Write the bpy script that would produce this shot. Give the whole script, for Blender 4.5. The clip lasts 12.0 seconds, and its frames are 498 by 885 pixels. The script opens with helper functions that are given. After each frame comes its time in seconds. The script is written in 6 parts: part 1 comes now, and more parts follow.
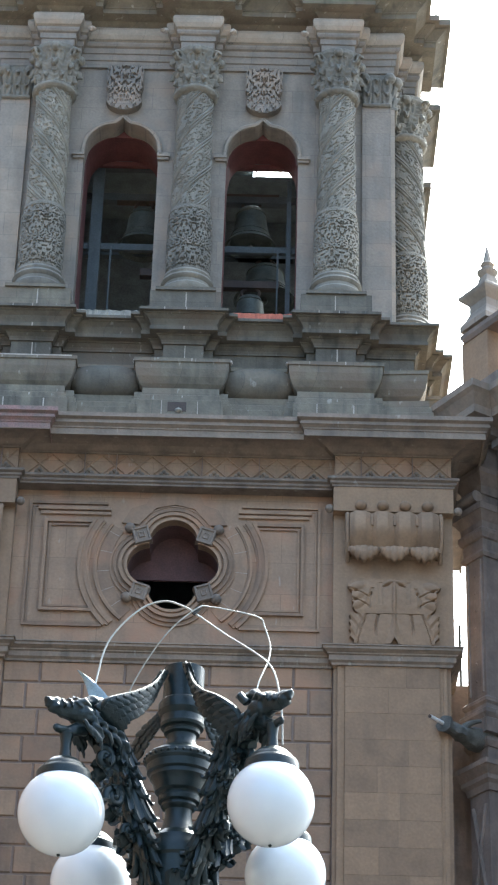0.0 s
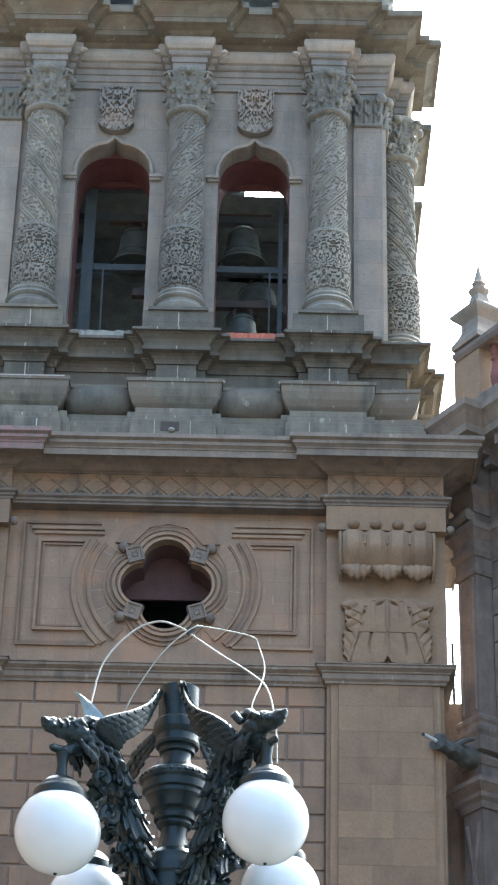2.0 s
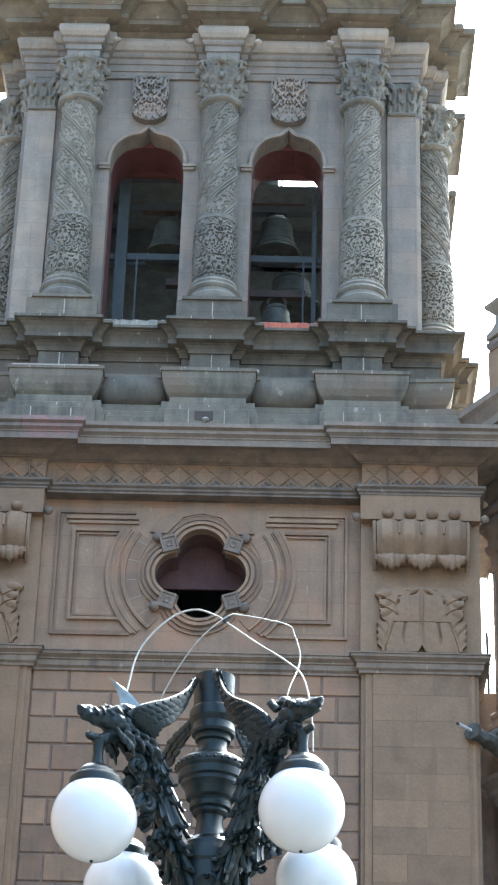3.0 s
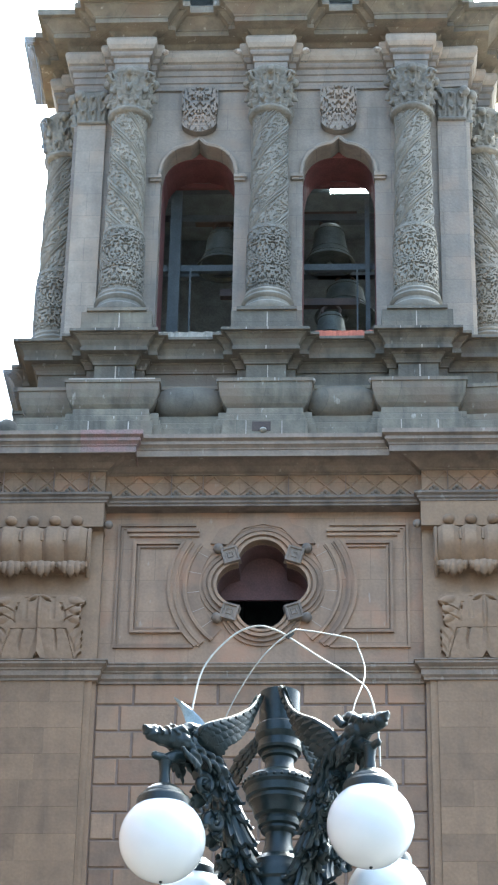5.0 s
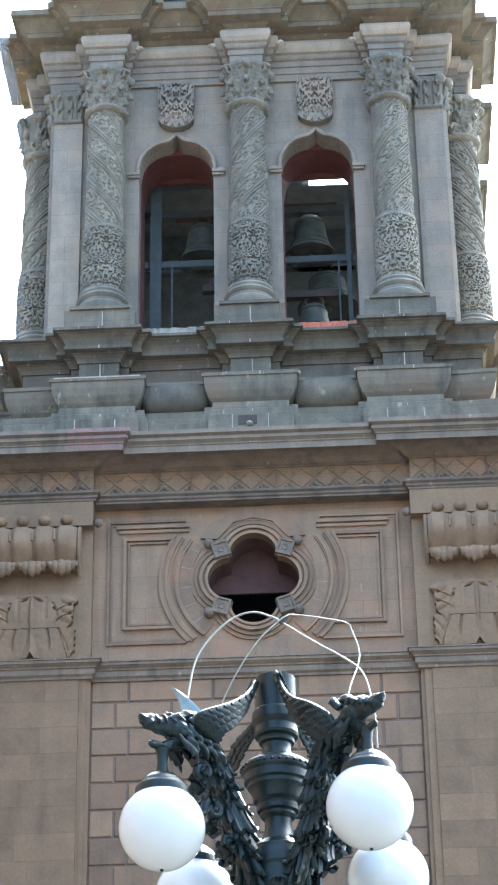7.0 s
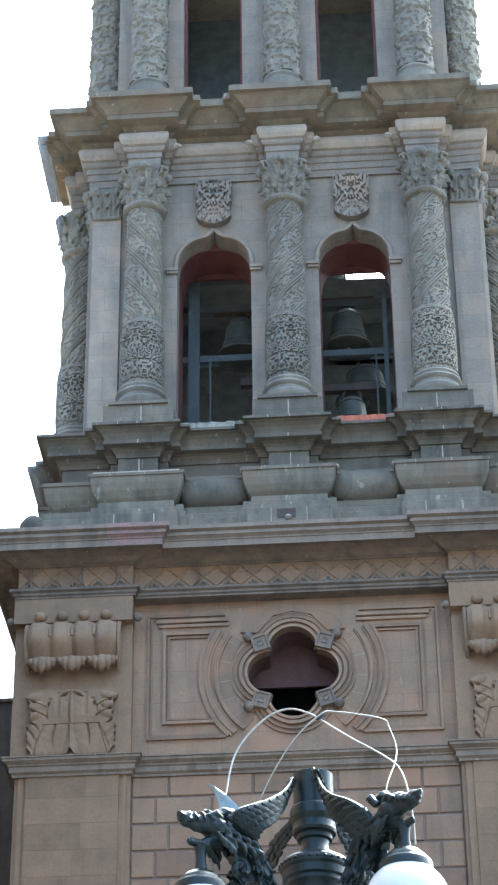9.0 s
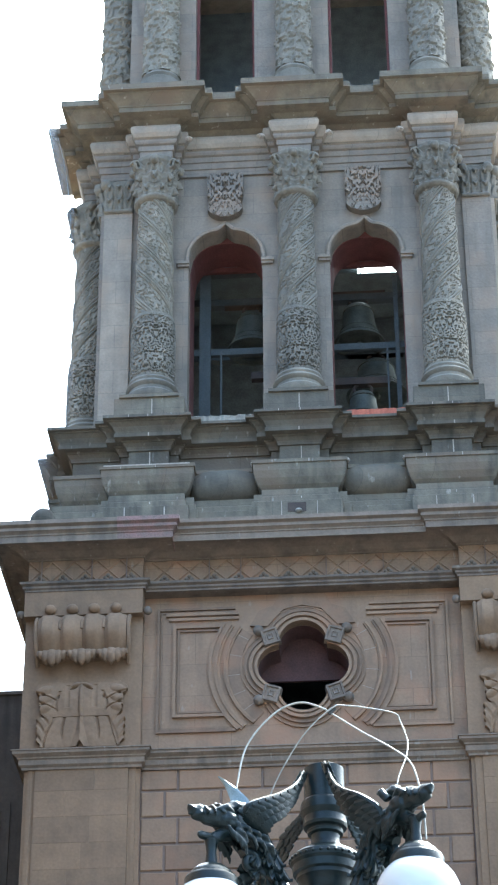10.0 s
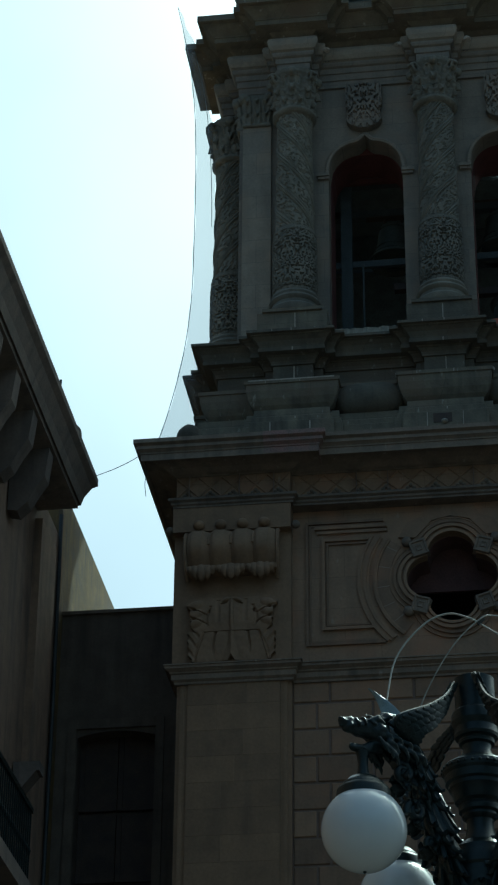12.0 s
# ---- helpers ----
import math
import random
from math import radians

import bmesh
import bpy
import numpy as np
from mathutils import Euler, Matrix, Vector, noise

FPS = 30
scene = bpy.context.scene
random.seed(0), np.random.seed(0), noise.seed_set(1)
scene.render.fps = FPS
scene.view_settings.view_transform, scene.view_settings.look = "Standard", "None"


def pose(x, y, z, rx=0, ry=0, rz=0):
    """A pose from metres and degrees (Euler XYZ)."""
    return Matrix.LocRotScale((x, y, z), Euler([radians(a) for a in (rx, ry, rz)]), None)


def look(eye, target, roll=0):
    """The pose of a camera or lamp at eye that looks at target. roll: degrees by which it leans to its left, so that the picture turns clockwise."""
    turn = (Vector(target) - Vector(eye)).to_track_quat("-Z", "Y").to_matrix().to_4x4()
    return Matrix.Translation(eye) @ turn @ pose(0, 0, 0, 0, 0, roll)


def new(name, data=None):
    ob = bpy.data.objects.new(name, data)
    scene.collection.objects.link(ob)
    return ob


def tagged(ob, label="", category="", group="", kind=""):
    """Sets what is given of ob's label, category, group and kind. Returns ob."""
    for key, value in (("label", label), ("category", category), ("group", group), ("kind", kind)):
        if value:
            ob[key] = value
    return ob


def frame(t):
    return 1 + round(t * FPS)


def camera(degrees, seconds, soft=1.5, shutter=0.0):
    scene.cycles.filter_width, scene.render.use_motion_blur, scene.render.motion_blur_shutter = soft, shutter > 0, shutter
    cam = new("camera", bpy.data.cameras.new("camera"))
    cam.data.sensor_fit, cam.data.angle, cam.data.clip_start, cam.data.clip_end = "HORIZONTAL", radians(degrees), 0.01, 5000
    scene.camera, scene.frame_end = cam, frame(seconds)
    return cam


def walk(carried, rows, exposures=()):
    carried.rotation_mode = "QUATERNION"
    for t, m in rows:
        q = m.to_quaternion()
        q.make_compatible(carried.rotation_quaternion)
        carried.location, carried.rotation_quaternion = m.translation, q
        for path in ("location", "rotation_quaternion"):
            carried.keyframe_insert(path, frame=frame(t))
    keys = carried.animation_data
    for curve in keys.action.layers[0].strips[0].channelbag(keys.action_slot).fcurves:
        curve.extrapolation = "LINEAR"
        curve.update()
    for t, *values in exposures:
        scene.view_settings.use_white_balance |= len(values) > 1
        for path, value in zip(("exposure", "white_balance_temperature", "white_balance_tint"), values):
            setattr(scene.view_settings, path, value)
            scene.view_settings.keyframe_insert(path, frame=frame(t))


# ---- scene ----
cam = camera(12.0, 12.0, 2.2)
PATH = [
    (0, (1.426, -32.778, 1.676), (1.41, -31.044, 2.672), 1.7),
    (0.5, (1.422, -32.818, 1.656), (1.414, -31.085, 2.653), 1.5),
    (1, (1.417, -32.857, 1.645), (1.413, -31.125, 2.645), 1.6),
    (1.5, (1.416, -32.878, 1.634), (1.409, -31.15, 2.641), 1.6),
    (2, (1.421, -32.879, 1.635), (1.411, -31.152, 2.645), 1.4),
    (2.5, (1.42, -32.859, 1.644), (1.405, -31.131, 2.65), 1.5),
    (3, (1.411, -32.87, 1.628), (1.373, -31.139, 2.63), 1.8),
    (3.2, (1.404, -32.885, 1.625), (1.354, -31.156, 2.63), 1.9),
    (4.8, (1.406, -32.839, 1.673), (1.326, -31.108, 2.671), 1.4),
    (5, (1.407, -32.847, 1.686), (1.32, -31.121, 2.692), 1.1),
    (5.5, (1.408, -32.901, 1.689), (1.324, -31.186, 2.714), 1.1),
    (6, (1.42, -32.901, 1.698), (1.341, -31.19, 2.731), 1.0),
    (6.5, (1.415, -32.863, 1.658), (1.337, -31.146, 2.68), 0.3),
    (7, (1.403, -32.814, 1.642), (1.327, -31.086, 2.646), -0.9),
    (7.5, (1.404, -32.882, 1.612), (1.316, -31.168, 2.639), -1.1),
    (7.7, (1.41, -32.928, 1.594), (1.317, -31.222, 2.633), -0.8),
    (9.5, (1.427, -32.913, 1.621), (1.316, -31.228, 2.692), -0.6),
    (10, (1.416, -32.9, 1.624), (1.301, -31.212, 2.69), -0.3),
    (10.5, (1.425, -32.892, 1.631), (1.293, -31.185, 2.665), -0.5),
    (11, (1.415, -32.906, 1.632), (1.221, -31.188, 2.638), 0.3),
    (11.5, (1.422, -32.891, 1.636), (1.201, -31.172, 2.634), 0.6),
    (12, (1.426, -32.892, 1.632), (1.185, -31.179, 2.635), 0.5),
]
EXPOSURES = [(0, 2.64, 5550, -2), (2, 2.72, 5500, -3), (3, 2.92, 5450, -3), (5.5, 3.08, 5420, -4), (7.5, 3.12, 5330, -4), (9.5, 2.88, 5300, -4), (10.5, 2.82, 5350, -4), (10.8, 2.08, 5480, -1), (11.1, 1.15, 5350, -9), (11.5, 0.10, 5100, -22), (12, -0.27, 5050, -23)]
walk(cam, [(t, look(eye, target, roll)) for t, eye, target, roll in PATH], EXPOSURES)

# ---------------------------------------------------------------- light
SUN_EL, SUN_AZ = 54.0, 30.0          # height, and degrees from +y towards +x
world = bpy.data.worlds.new("sky")
scene.world = world
world.use_nodes = True
wt = world.node_tree
sky = wt.nodes.new("ShaderNodeTexSky")
sky.sky_type = "NISHITA"
sky.sun_disc = False
sky.sun_elevation = radians(SUN_EL)
sky.sun_rotation = radians(SUN_AZ)
sky.air_density, sky.dust_density, sky.ozone_density = 1.0, 9.0, 1.0
# thin haze cloud, brighter and duller drifts of it
haze = wt.nodes.new("ShaderNodeTexNoise")
haze.inputs["Scale"].default_value = 2.6
haze.inputs["Detail"].default_value = 5.0
wc = wt.nodes.new("ShaderNodeTexCoord")
wt.links.new(wc.outputs["Generated"], haze.inputs["Vector"])
hr = wt.nodes.new("ShaderNodeMapRange")
hr.inputs["From Min"].default_value, hr.inputs["From Max"].default_value = 0.3, 0.7
hr.inputs["To Min"].default_value, hr.inputs["To Max"].default_value = 0.9, 1.25
wt.links.new(haze.outputs[0], hr.inputs["Value"])
hm = wt.nodes.new("ShaderNodeVectorMath")
hm.operation = "SCALE"
wt.links.new(sky.outputs[0], hm.inputs[0])
wt.links.new(hr.outputs[0], hm.inputs["Scale"])
wt.links.new(hm.outputs[0], wt.nodes["Background"].inputs[0])
wt.nodes["Background"].inputs[1].default_value = 0.15
sun = new("sun", bpy.data.lights.new("sun", "SUN"))
sun.data.energy, sun.data.angle, sun.data.color = 2.4, radians(0.6), (1.0, 0.95, 0.87)
_a, _e = radians(SUN_AZ), radians(SUN_EL)
sun.matrix_world = look((60 * math.sin(_a), 60 * math.cos(_a), 90), (60 * math.sin(_a) - math.sin(_a) * math.cos(_e), 60 * math.cos(_a) - math.cos(_a) * math.cos(_e), 90 - math.sin(_e)))

# ---------------------------------------------------------------- materials


def mat_base(name, rough=0.85, metal=0.0):
    m = bpy.data.materials.new(name)
    m.use_nodes = True
    nt = m.node_tree
    b = nt.nodes["Principled BSDF"]
    b.inputs["Roughness"].default_value = rough
    b.inputs["Metallic"].default_value = metal
    return m, nt, b


def noise_node(nt, scale, detail=6.0, stretch=(1, 1, 1)):
    tc = nt.nodes.new("ShaderNodeNewGeometry")
    mp = nt.nodes.new("ShaderNodeMapping")
    mp.inputs["Scale"].default_value = stretch
    n = nt.nodes.new("ShaderNodeTexNoise")
    n.inputs["Scale"].default_value = scale
    n.inputs["Detail"].default_value = detail
    nt.links.new(tc.outputs["Position"], mp.inputs[0])
    nt.links.new(mp.outputs[0], n.inputs["Vector"])
    return n


def ramp(nt, source, a, b, lo=0.35, hi=0.65):
    r = nt.nodes.new("ShaderNodeValToRGB")
    r.color_ramp.elements[0].position, r.color_ramp.elements[1].position = lo, hi
    r.color_ramp.elements[0].color, r.color_ramp.elements[1].color = (*a, 1), (*b, 1)
    nt.links.new(source, r.inputs[0])
    return r


def mix(nt, fac, a, b, mode="MIX"):
    n = nt.nodes.new("ShaderNodeMix")
    n.data_type, n.blend_type = "RGBA", mode
    if isinstance(fac, float):
        n.inputs[0].default_value = fac
    else:
        nt.links.new(fac, n.inputs[0])
    for i, v in ((6, a), (7, b)):
        if isinstance(v, tuple):
            n.inputs[i].default_value = (*v, 1)
        else:
            nt.links.new(v, n.inputs[i])
    return n.outputs[2]


def stone(name, light, dark, stain, stain_amount=0.5, bump=0.5, moss=None, per_piece=0.25, lime=0.0, ashlar=None):
    """Carved or dressed stone: tone by piece, grain, patches, run-off streaks."""
    m, nt, b = mat_base(name, 0.9)
    big = noise_node(nt, 0.55, 5)
    mid = noise_node(nt, 3.2, 7)
    fine = noise_node(nt, 22, 5)
    streak = noise_node(nt, 2.2, 6, (2.4, 2.4, 0.22))
    col = ramp(nt, mid.outputs[0], dark, light, 0.32, 0.68).outputs[0]
    grain = ramp(nt, fine.outputs[0], (0.9, 0.9, 0.9), (1.06, 1.06, 1.06), 0.3, 0.7).outputs[0]
    col = mix(nt, 1.0, col, grain, "MULTIPLY")
    sfac = nt.nodes.new("ShaderNodeMath")
    sfac.operation = "MULTIPLY"
    sr = ramp(nt, streak.outputs[0], (0, 0, 0), (1, 1, 1), 0.47, 0.68)
    br = ramp(nt, big.outputs[0], (0.25, 0.25, 0.25), (1, 1, 1), 0.4, 0.62)
    nt.links.new(sr.outputs[0], sfac.inputs[0])
    nt.links.new(br.outputs[0], sfac.inputs[1])
    amt = nt.nodes.new("ShaderNodeMath")
    amt.operation = "MULTIPLY"
    amt.inputs[1].default_value = stain_amount
    nt.links.new(sfac.outputs[0], amt.inputs[0])
    col = mix(nt, amt.outputs[0], col, stain)
    if moss:
        patch = noise_node(nt, 1.3, 8)
        pr = ramp(nt, patch.outputs[0], (0, 0, 0), (0.75, 0.75, 0.75), 0.5, 0.66)
        col = mix(nt, pr.outputs[0], col, moss)
    if lime:
        # pale lime runs and droppings
        spots = noise_node(nt, 5.5, 7, (1.6, 1.6, 0.55))
        lr = ramp(nt, spots.outputs[0], (0, 0, 0), (lime, lime, lime), 0.655, 0.72)
        col = mix(nt, lr.outputs[0], col, (0.50, 0.48, 0.42))
    if ashlar:
        # flush blocks of slightly different tone with tight joints
        geo = nt.nodes.new("ShaderNodeNewGeometry")
        sep = nt.nodes.new("ShaderNodeSeparateXYZ")
        run = nt.nodes.new("ShaderNodeMath")
        run.operation = "ADD"
        com = nt.nodes.new("ShaderNodeCombineXYZ")
        nt.links.new(geo.outputs["Position"], sep.inputs[0])
        nt.links.new(sep.outputs[0], run.inputs[0])
        nt.links.new(sep.outputs[1], run.inputs[1])
        nt.links.new(run.outputs[0], com.inputs[0])
        nt.links.new(sep.outputs[2], com.inputs[1])
        br_ = nt.nodes.new("ShaderNodeTexBrick")
        nt.links.new(com.outputs[0], br_.inputs["Vector"])
        br_.inputs["Color1"].default_value = (1.09, 1.06, 1.03, 1)
        br_.inputs["Color2"].default_value = (0.93, 0.94, 0.95, 1)
        br_.inputs["Mortar"].default_value = (0.78, 0.78, 0.78, 1)
        br_.inputs["Scale"].default_value = 1.0
        br_.inputs["Mortar Size"].default_value = 0.005
        br_.inputs["Brick Width"].default_value = ashlar[0]
        br_.inputs["Row Height"].default_value = ashlar[1]
        col = mix(nt, 1.0, col, br_.outputs["Color"], "MULTIPLY")
    info = nt.nodes.new("ShaderNodeObjectInfo")
    pieces = ramp(nt, info.outputs["Random"], (1 - per_piece, 1 - per_piece, 1 - per_piece * 0.9), (1 + per_piece * 0.5, 1 + per_piece * 0.42, 1 + per_piece * 0.35), 0, 1).outputs[0]
    col = mix(nt, 1.0, col, pieces, "MULTIPLY")
    nt.links.new(col, b.inputs["Base Color"])
    bm_ = nt.nodes.new("ShaderNodeBump")
    bm_.inputs["Strength"].default_value = bump
    bm_.inputs["Distance"].default_value = 0.008
    hsum = nt.nodes.new("ShaderNodeMath")
    hsum.operation = "ADD"
    nt.links.new(mid.outputs[0], hsum.inputs[0])
    nt.links.new(fine.outputs[0], hsum.inputs[1])
    nt.links.new(hsum.outputs[0], bm_.inputs["Height"])
    nt.links.new(bm_.outputs[0], b.inputs["Normal"])
    return m


def paint(name, c1, c2, rough=0.5, metal=0.0, scale=4.0, bump=0.15):
    m, nt, b = mat_base(name, rough, metal)
    n = noise_node(nt, scale, 6)
    f = noise_node(nt, scale * 9, 4)
    col = ramp(nt, n.outputs[0], c1, c2, 0.35, 0.65).outputs[0]
    gr = ramp(nt, f.outputs[0], (0.82, 0.82, 0.82), (1.1, 1.1, 1.1), 0.35, 0.65).outputs[0]
    nt.links.new(mix(nt, 1.0, col, gr, "MULTIPLY"), b.inputs["Base Color"])
    bp = nt.nodes.new("ShaderNodeBump")
    bp.inputs["Strength"].default_value = bump
    bp.inputs["Distance"].default_value = 0.004
    nt.links.new(f.outputs[0], bp.inputs["Height"])
    nt.links.new(bp.outputs[0], b.inputs["Normal"])
    return m


PINK = stone("pink_cantera_stone", (0.318, 0.214, 0.134), (0.253, 0.172, 0.110), (0.146, 0.106, 0.074), 0.6, 0.45, moss=(0.350, 0.206, 0.122), per_piece=0.25)
PANEL = stone("pink_panel_stone", (0.328, 0.222, 0.141), (0.266, 0.182, 0.118), (0.148, 0.108, 0.078), 0.5, 0.4, moss=(0.370, 0.208, 0.124), per_piece=0.06, lime=0.24, ashlar=(1.12, 0.54))
PIER = stone("tan_cantera_stone", (0.312, 0.207, 0.123), (0.252, 0.168, 0.101), (0.166, 0.117, 0.078), 0.4, 0.4, per_piece=0.16)
WEATHERED = stone("weathered_cantera_stone", (0.275, 0.215, 0.158), (0.198, 0.157, 0.119), (0.10, 0.086, 0.068), 0.8, 0.8, lime=0.36)
GREY = stone("grey_cantera_stone", (0.330, 0.285, 0.226), (0.257, 0.223, 0.179), (0.168, 0.150, 0.125), 0.65, 0.7, moss=(0.335, 0.262, 0.192), lime=0.14, ashlar=(0.83, 0.47))
CARVED = stone("carved_grey_stone", (0.250, 0.228, 0.180), (0.175, 0.160, 0.127), (0.105, 0.098, 0.078), 0.6, 0.8, lime=0.22)
DIRTY = stone("lichen_darkened_stone", (0.185, 0.163, 0.120), (0.124, 0.110, 0.083), (0.062, 0.058, 0.046), 0.85, 0.8, moss=(0.155, 0.120, 0.086), lime=0.36, ashlar=(1.1, 0.61))
MORTAR = stone("dark_mortar", (0.24, 0.175, 0.135), (0.19, 0.14, 0.11), (0.12, 0.095, 0.08), 0.4)
NAVE = stone("brown_portico_stone", (0.275, 0.212, 0.166), (0.190, 0.150, 0.120), (0.10, 0.086, 0.072), 0.7, 0.8, lime=0.15)
OLDWALL = stone("sooty_plaster", (0.200, 0.155, 0.112), (0.140, 0.108, 0.080), (0.065, 0.054, 0.043), 0.7, 0.6)
YELLOW = stone("stained_ochre_plaster", (0.215, 0.140, 0.042), (0.145, 0.100, 0.038), (0.075, 0.062, 0.045), 0.95, 0.6, moss=(0.12, 0.09, 0.055))
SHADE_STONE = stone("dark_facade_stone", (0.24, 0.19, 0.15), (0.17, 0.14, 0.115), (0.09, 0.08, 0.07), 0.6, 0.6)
PAVING = stone("plaza_paving_stone", (0.078, 0.076, 0.073), (0.056, 0.055, 0.053), (0.037, 0.036, 0.035), 0.3, 0.5)
RED = paint("oxide_red_paint", (0.155, 0.052, 0.046), (0.11, 0.040, 0.036), 0.85)
REDSTONE = paint("muted_red_stone", (0.29, 0.175, 0.15), (0.20, 0.155, 0.13), 0.9, 0.0, 5.0, 0.4)
SPOUT_STONE = paint("dark_spout_stone", (0.13, 0.125, 0.11), (0.07, 0.07, 0.06), 0.85, 0.0, 6.0, 0.6)
# pale lime of the joints; also paints one cushion's highlight line
LIME_AND_HIGHLIGHT = paint("pale_lime_and_highlight", (0.46, 0.40, 0.33), (0.36, 0.31, 0.26), 0.9)
BRICKRED = paint("worn_brick_red_sill", (0.52, 0.16, 0.09), (0.40, 0.12, 0.075), 0.85)
PALE = paint("chipped_pale_mortar", (0.36, 0.33, 0.27), (0.22, 0.20, 0.16), 0.9, 0.0, 9.0, 0.5)
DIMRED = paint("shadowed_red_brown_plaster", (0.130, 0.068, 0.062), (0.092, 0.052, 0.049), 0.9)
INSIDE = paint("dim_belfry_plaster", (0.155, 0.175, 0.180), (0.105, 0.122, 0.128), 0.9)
STEEL = paint("blue_grey_painted_steel", (0.084, 0.096, 0.097), (0.064, 0.074, 0.076), 0.7, 0.1)
BRONZE = paint("dull_green_bronze", (0.115, 0.122, 0.102), (0.072, 0.078, 0.066), 0.65, 0.4)
IRON = paint("black_green_painted_iron", (0.008, 0.014, 0.015), (0.014, 0.022, 0.023), 0.30, 0.0, 26.0, 0.35)
# pale grey with the sky's sheen painted in, for one upright wing
SKY_SHEEN_IRON = paint("iron_with_painted_sky_sheen", (0.30, 0.33, 0.33), (0.20, 0.23, 0.235), 0.35, 0.3, 20.0, 0.2)
HOUSEWALL = stone("brown_stained_plaster", (0.262, 0.172, 0.110), (0.192, 0.128, 0.085), (0.10, 0.075, 0.056), 0.85, 0.5)
CABLE = paint("off_white_cable", (0.46, 0.44, 0.38), (0.36, 0.34, 0.29), 0.6)
DARKCABLE = paint("black_cable", (0.03, 0.03, 0.03), (0.05, 0.05, 0.05), 0.6)
# old wood; its dark also paints the shade inside small holes
WOOD_AND_HOLES = paint("dark_old_wood_and_holes", (0.045, 0.030, 0.022), (0.07, 0.045, 0.03), 0.7)
BALUSTER = paint("red_stone_baluster", (0.25, 0.105, 0.085), (0.18, 0.08, 0.066), 0.85)
PVC = paint("white_drain_pipe", (0.7, 0.69, 0.66), (0.6, 0.59, 0.56), 0.4)
BARK = paint("grey_brown_bark", (0.16, 0.12, 0.09), (0.10, 0.075, 0.055), 0.9)
NET = paint("grey_bird_net_twine", (0.30, 0.33, 0.34), (0.25, 0.28, 0.29), 0.8)

IRON.node_tree.nodes["Principled BSDF"].inputs["Specular IOR Level"].default_value = 0.28
# orange that paints sunlight on stone
SUNLIT_ORANGE = paint("painted_sunlit_orange", (0.50, 0.26, 0.10), (0.40, 0.20, 0.08), 0.9)
OPAL, _nt, _b = mat_base("white_opal_glass", 0.12)
_n = noise_node(_nt, 5.0, 4)
_nt.links.new(ramp(_nt, _n.outputs[0], (0.59, 0.605, 0.61), (0.63, 0.64, 0.64)).outputs[0], _b.inputs["Base Color"])
_b.inputs["Subsurface Weight"].default_value = 0.6
_b.inputs["Subsurface Radius"].default_value = (0.12, 0.12, 0.12)
TUBE, _nt, _b = mat_base("lit_fluorescent_tube", 0.4)
_b.inputs["Emission Color"].default_value = (1.0, 0.98, 0.95, 1)
_b.inputs["Emission Strength"].default_value = 4.0
LEAF, _nt, _b = mat_base("lime_green_leaf", 0.55)
_n = noise_node(_nt, 34.0, 3)
_lc = ramp(_nt, _n.outputs[0], (0.07, 0.14, 0.006), (0.25, 0.32, 0.008), 0.36, 0.60)
_nt.links.new(_lc.outputs[0], _b.inputs["Base Color"])
_tr = _nt.nodes.new("ShaderNodeBsdfTranslucent")
_nt.links.new(_lc.outputs[0], _tr.inputs[0])
_mx = _nt.nodes.new("ShaderNodeMixShader")
_mx.inputs[0].default_value = 0.6
_nt.links.new(_b.outputs[0], _mx.inputs[1])
_nt.links.new(_tr.outputs[0], _mx.inputs[2])
_nt.links.new(_mx.outputs[0], _nt.nodes["Material Output"].inputs[0])

GAUZE, _nt, _b = mat_base("fine_bird_netting", 0.8)
_n = noise_node(_nt, 3.0, 4)
_nt.links.new(ramp(_nt, _n.outputs[0], (0.36, 0.39, 0.44), (0.46, 0.49, 0.54)).outputs[0], _b.inputs["Base Color"])
_tp = _nt.nodes.new("ShaderNodeBsdfTransparent")
_mx = _nt.nodes.new("ShaderNodeMixShader")
_mx.inputs[0].default_value = 0.38
_nt.links.new(_tp.outputs[0], _mx.inputs[1])
_nt.links.new(_b.outputs[0], _mx.inputs[2])
_nt.links.new(_mx.outputs[0], _nt.nodes["Material Output"].inputs[0])

# ---------------------------------------------------------------- mesh tools


def finish(bm, name, mat, smooth=False):
    me = bpy.data.meshes.new(name)
    bmesh.ops.recalc_face_normals(bm, faces=bm.faces)
    bm.to_mesh(me)
    bm.free()
    me.materials.append(mat)
    if smooth:
        me.polygons.foreach_set("use_smooth", [True] * len(me.polygons))
        me.set_sharp_from_angle(angle=radians({"round": 75, "crisp": 24}.get(smooth, 38)))
    return me


def fused(bm, name, mat, voxel, rough=0.0, scale=20.0):
    """The shapes of bm melted into one cast or carved body, its skin uneven by rough."""
    me = finish(bm, name, mat)
    ob = new(name, me)
    mod = ob.modifiers.new("melt", "REMESH")
    mod.mode, mod.voxel_size = "VOXEL", voxel
    out = bpy.data.meshes.new_from_object(ob.evaluated_get(bpy.context.evaluated_depsgraph_get()))
    bpy.data.objects.remove(ob)
    bpy.data.meshes.remove(me)
    out.name = name
    if rough:
        for v in out.vertices:
            v.co += noise.noise_vector(v.co * scale) * rough
    if not out.materials:
        out.materials.append(mat)
    out.polygons.foreach_set("use_smooth", [True] * len(out.polygons))
    return out


def ornament(u, v, seed, scale, cut=-0.16):
    """Leafwork that is mirrored about u = 0: 0 in the drilled pits, 1 on the leaves."""
    return carve((abs(u), v, seed), scale, cut, 0.12)


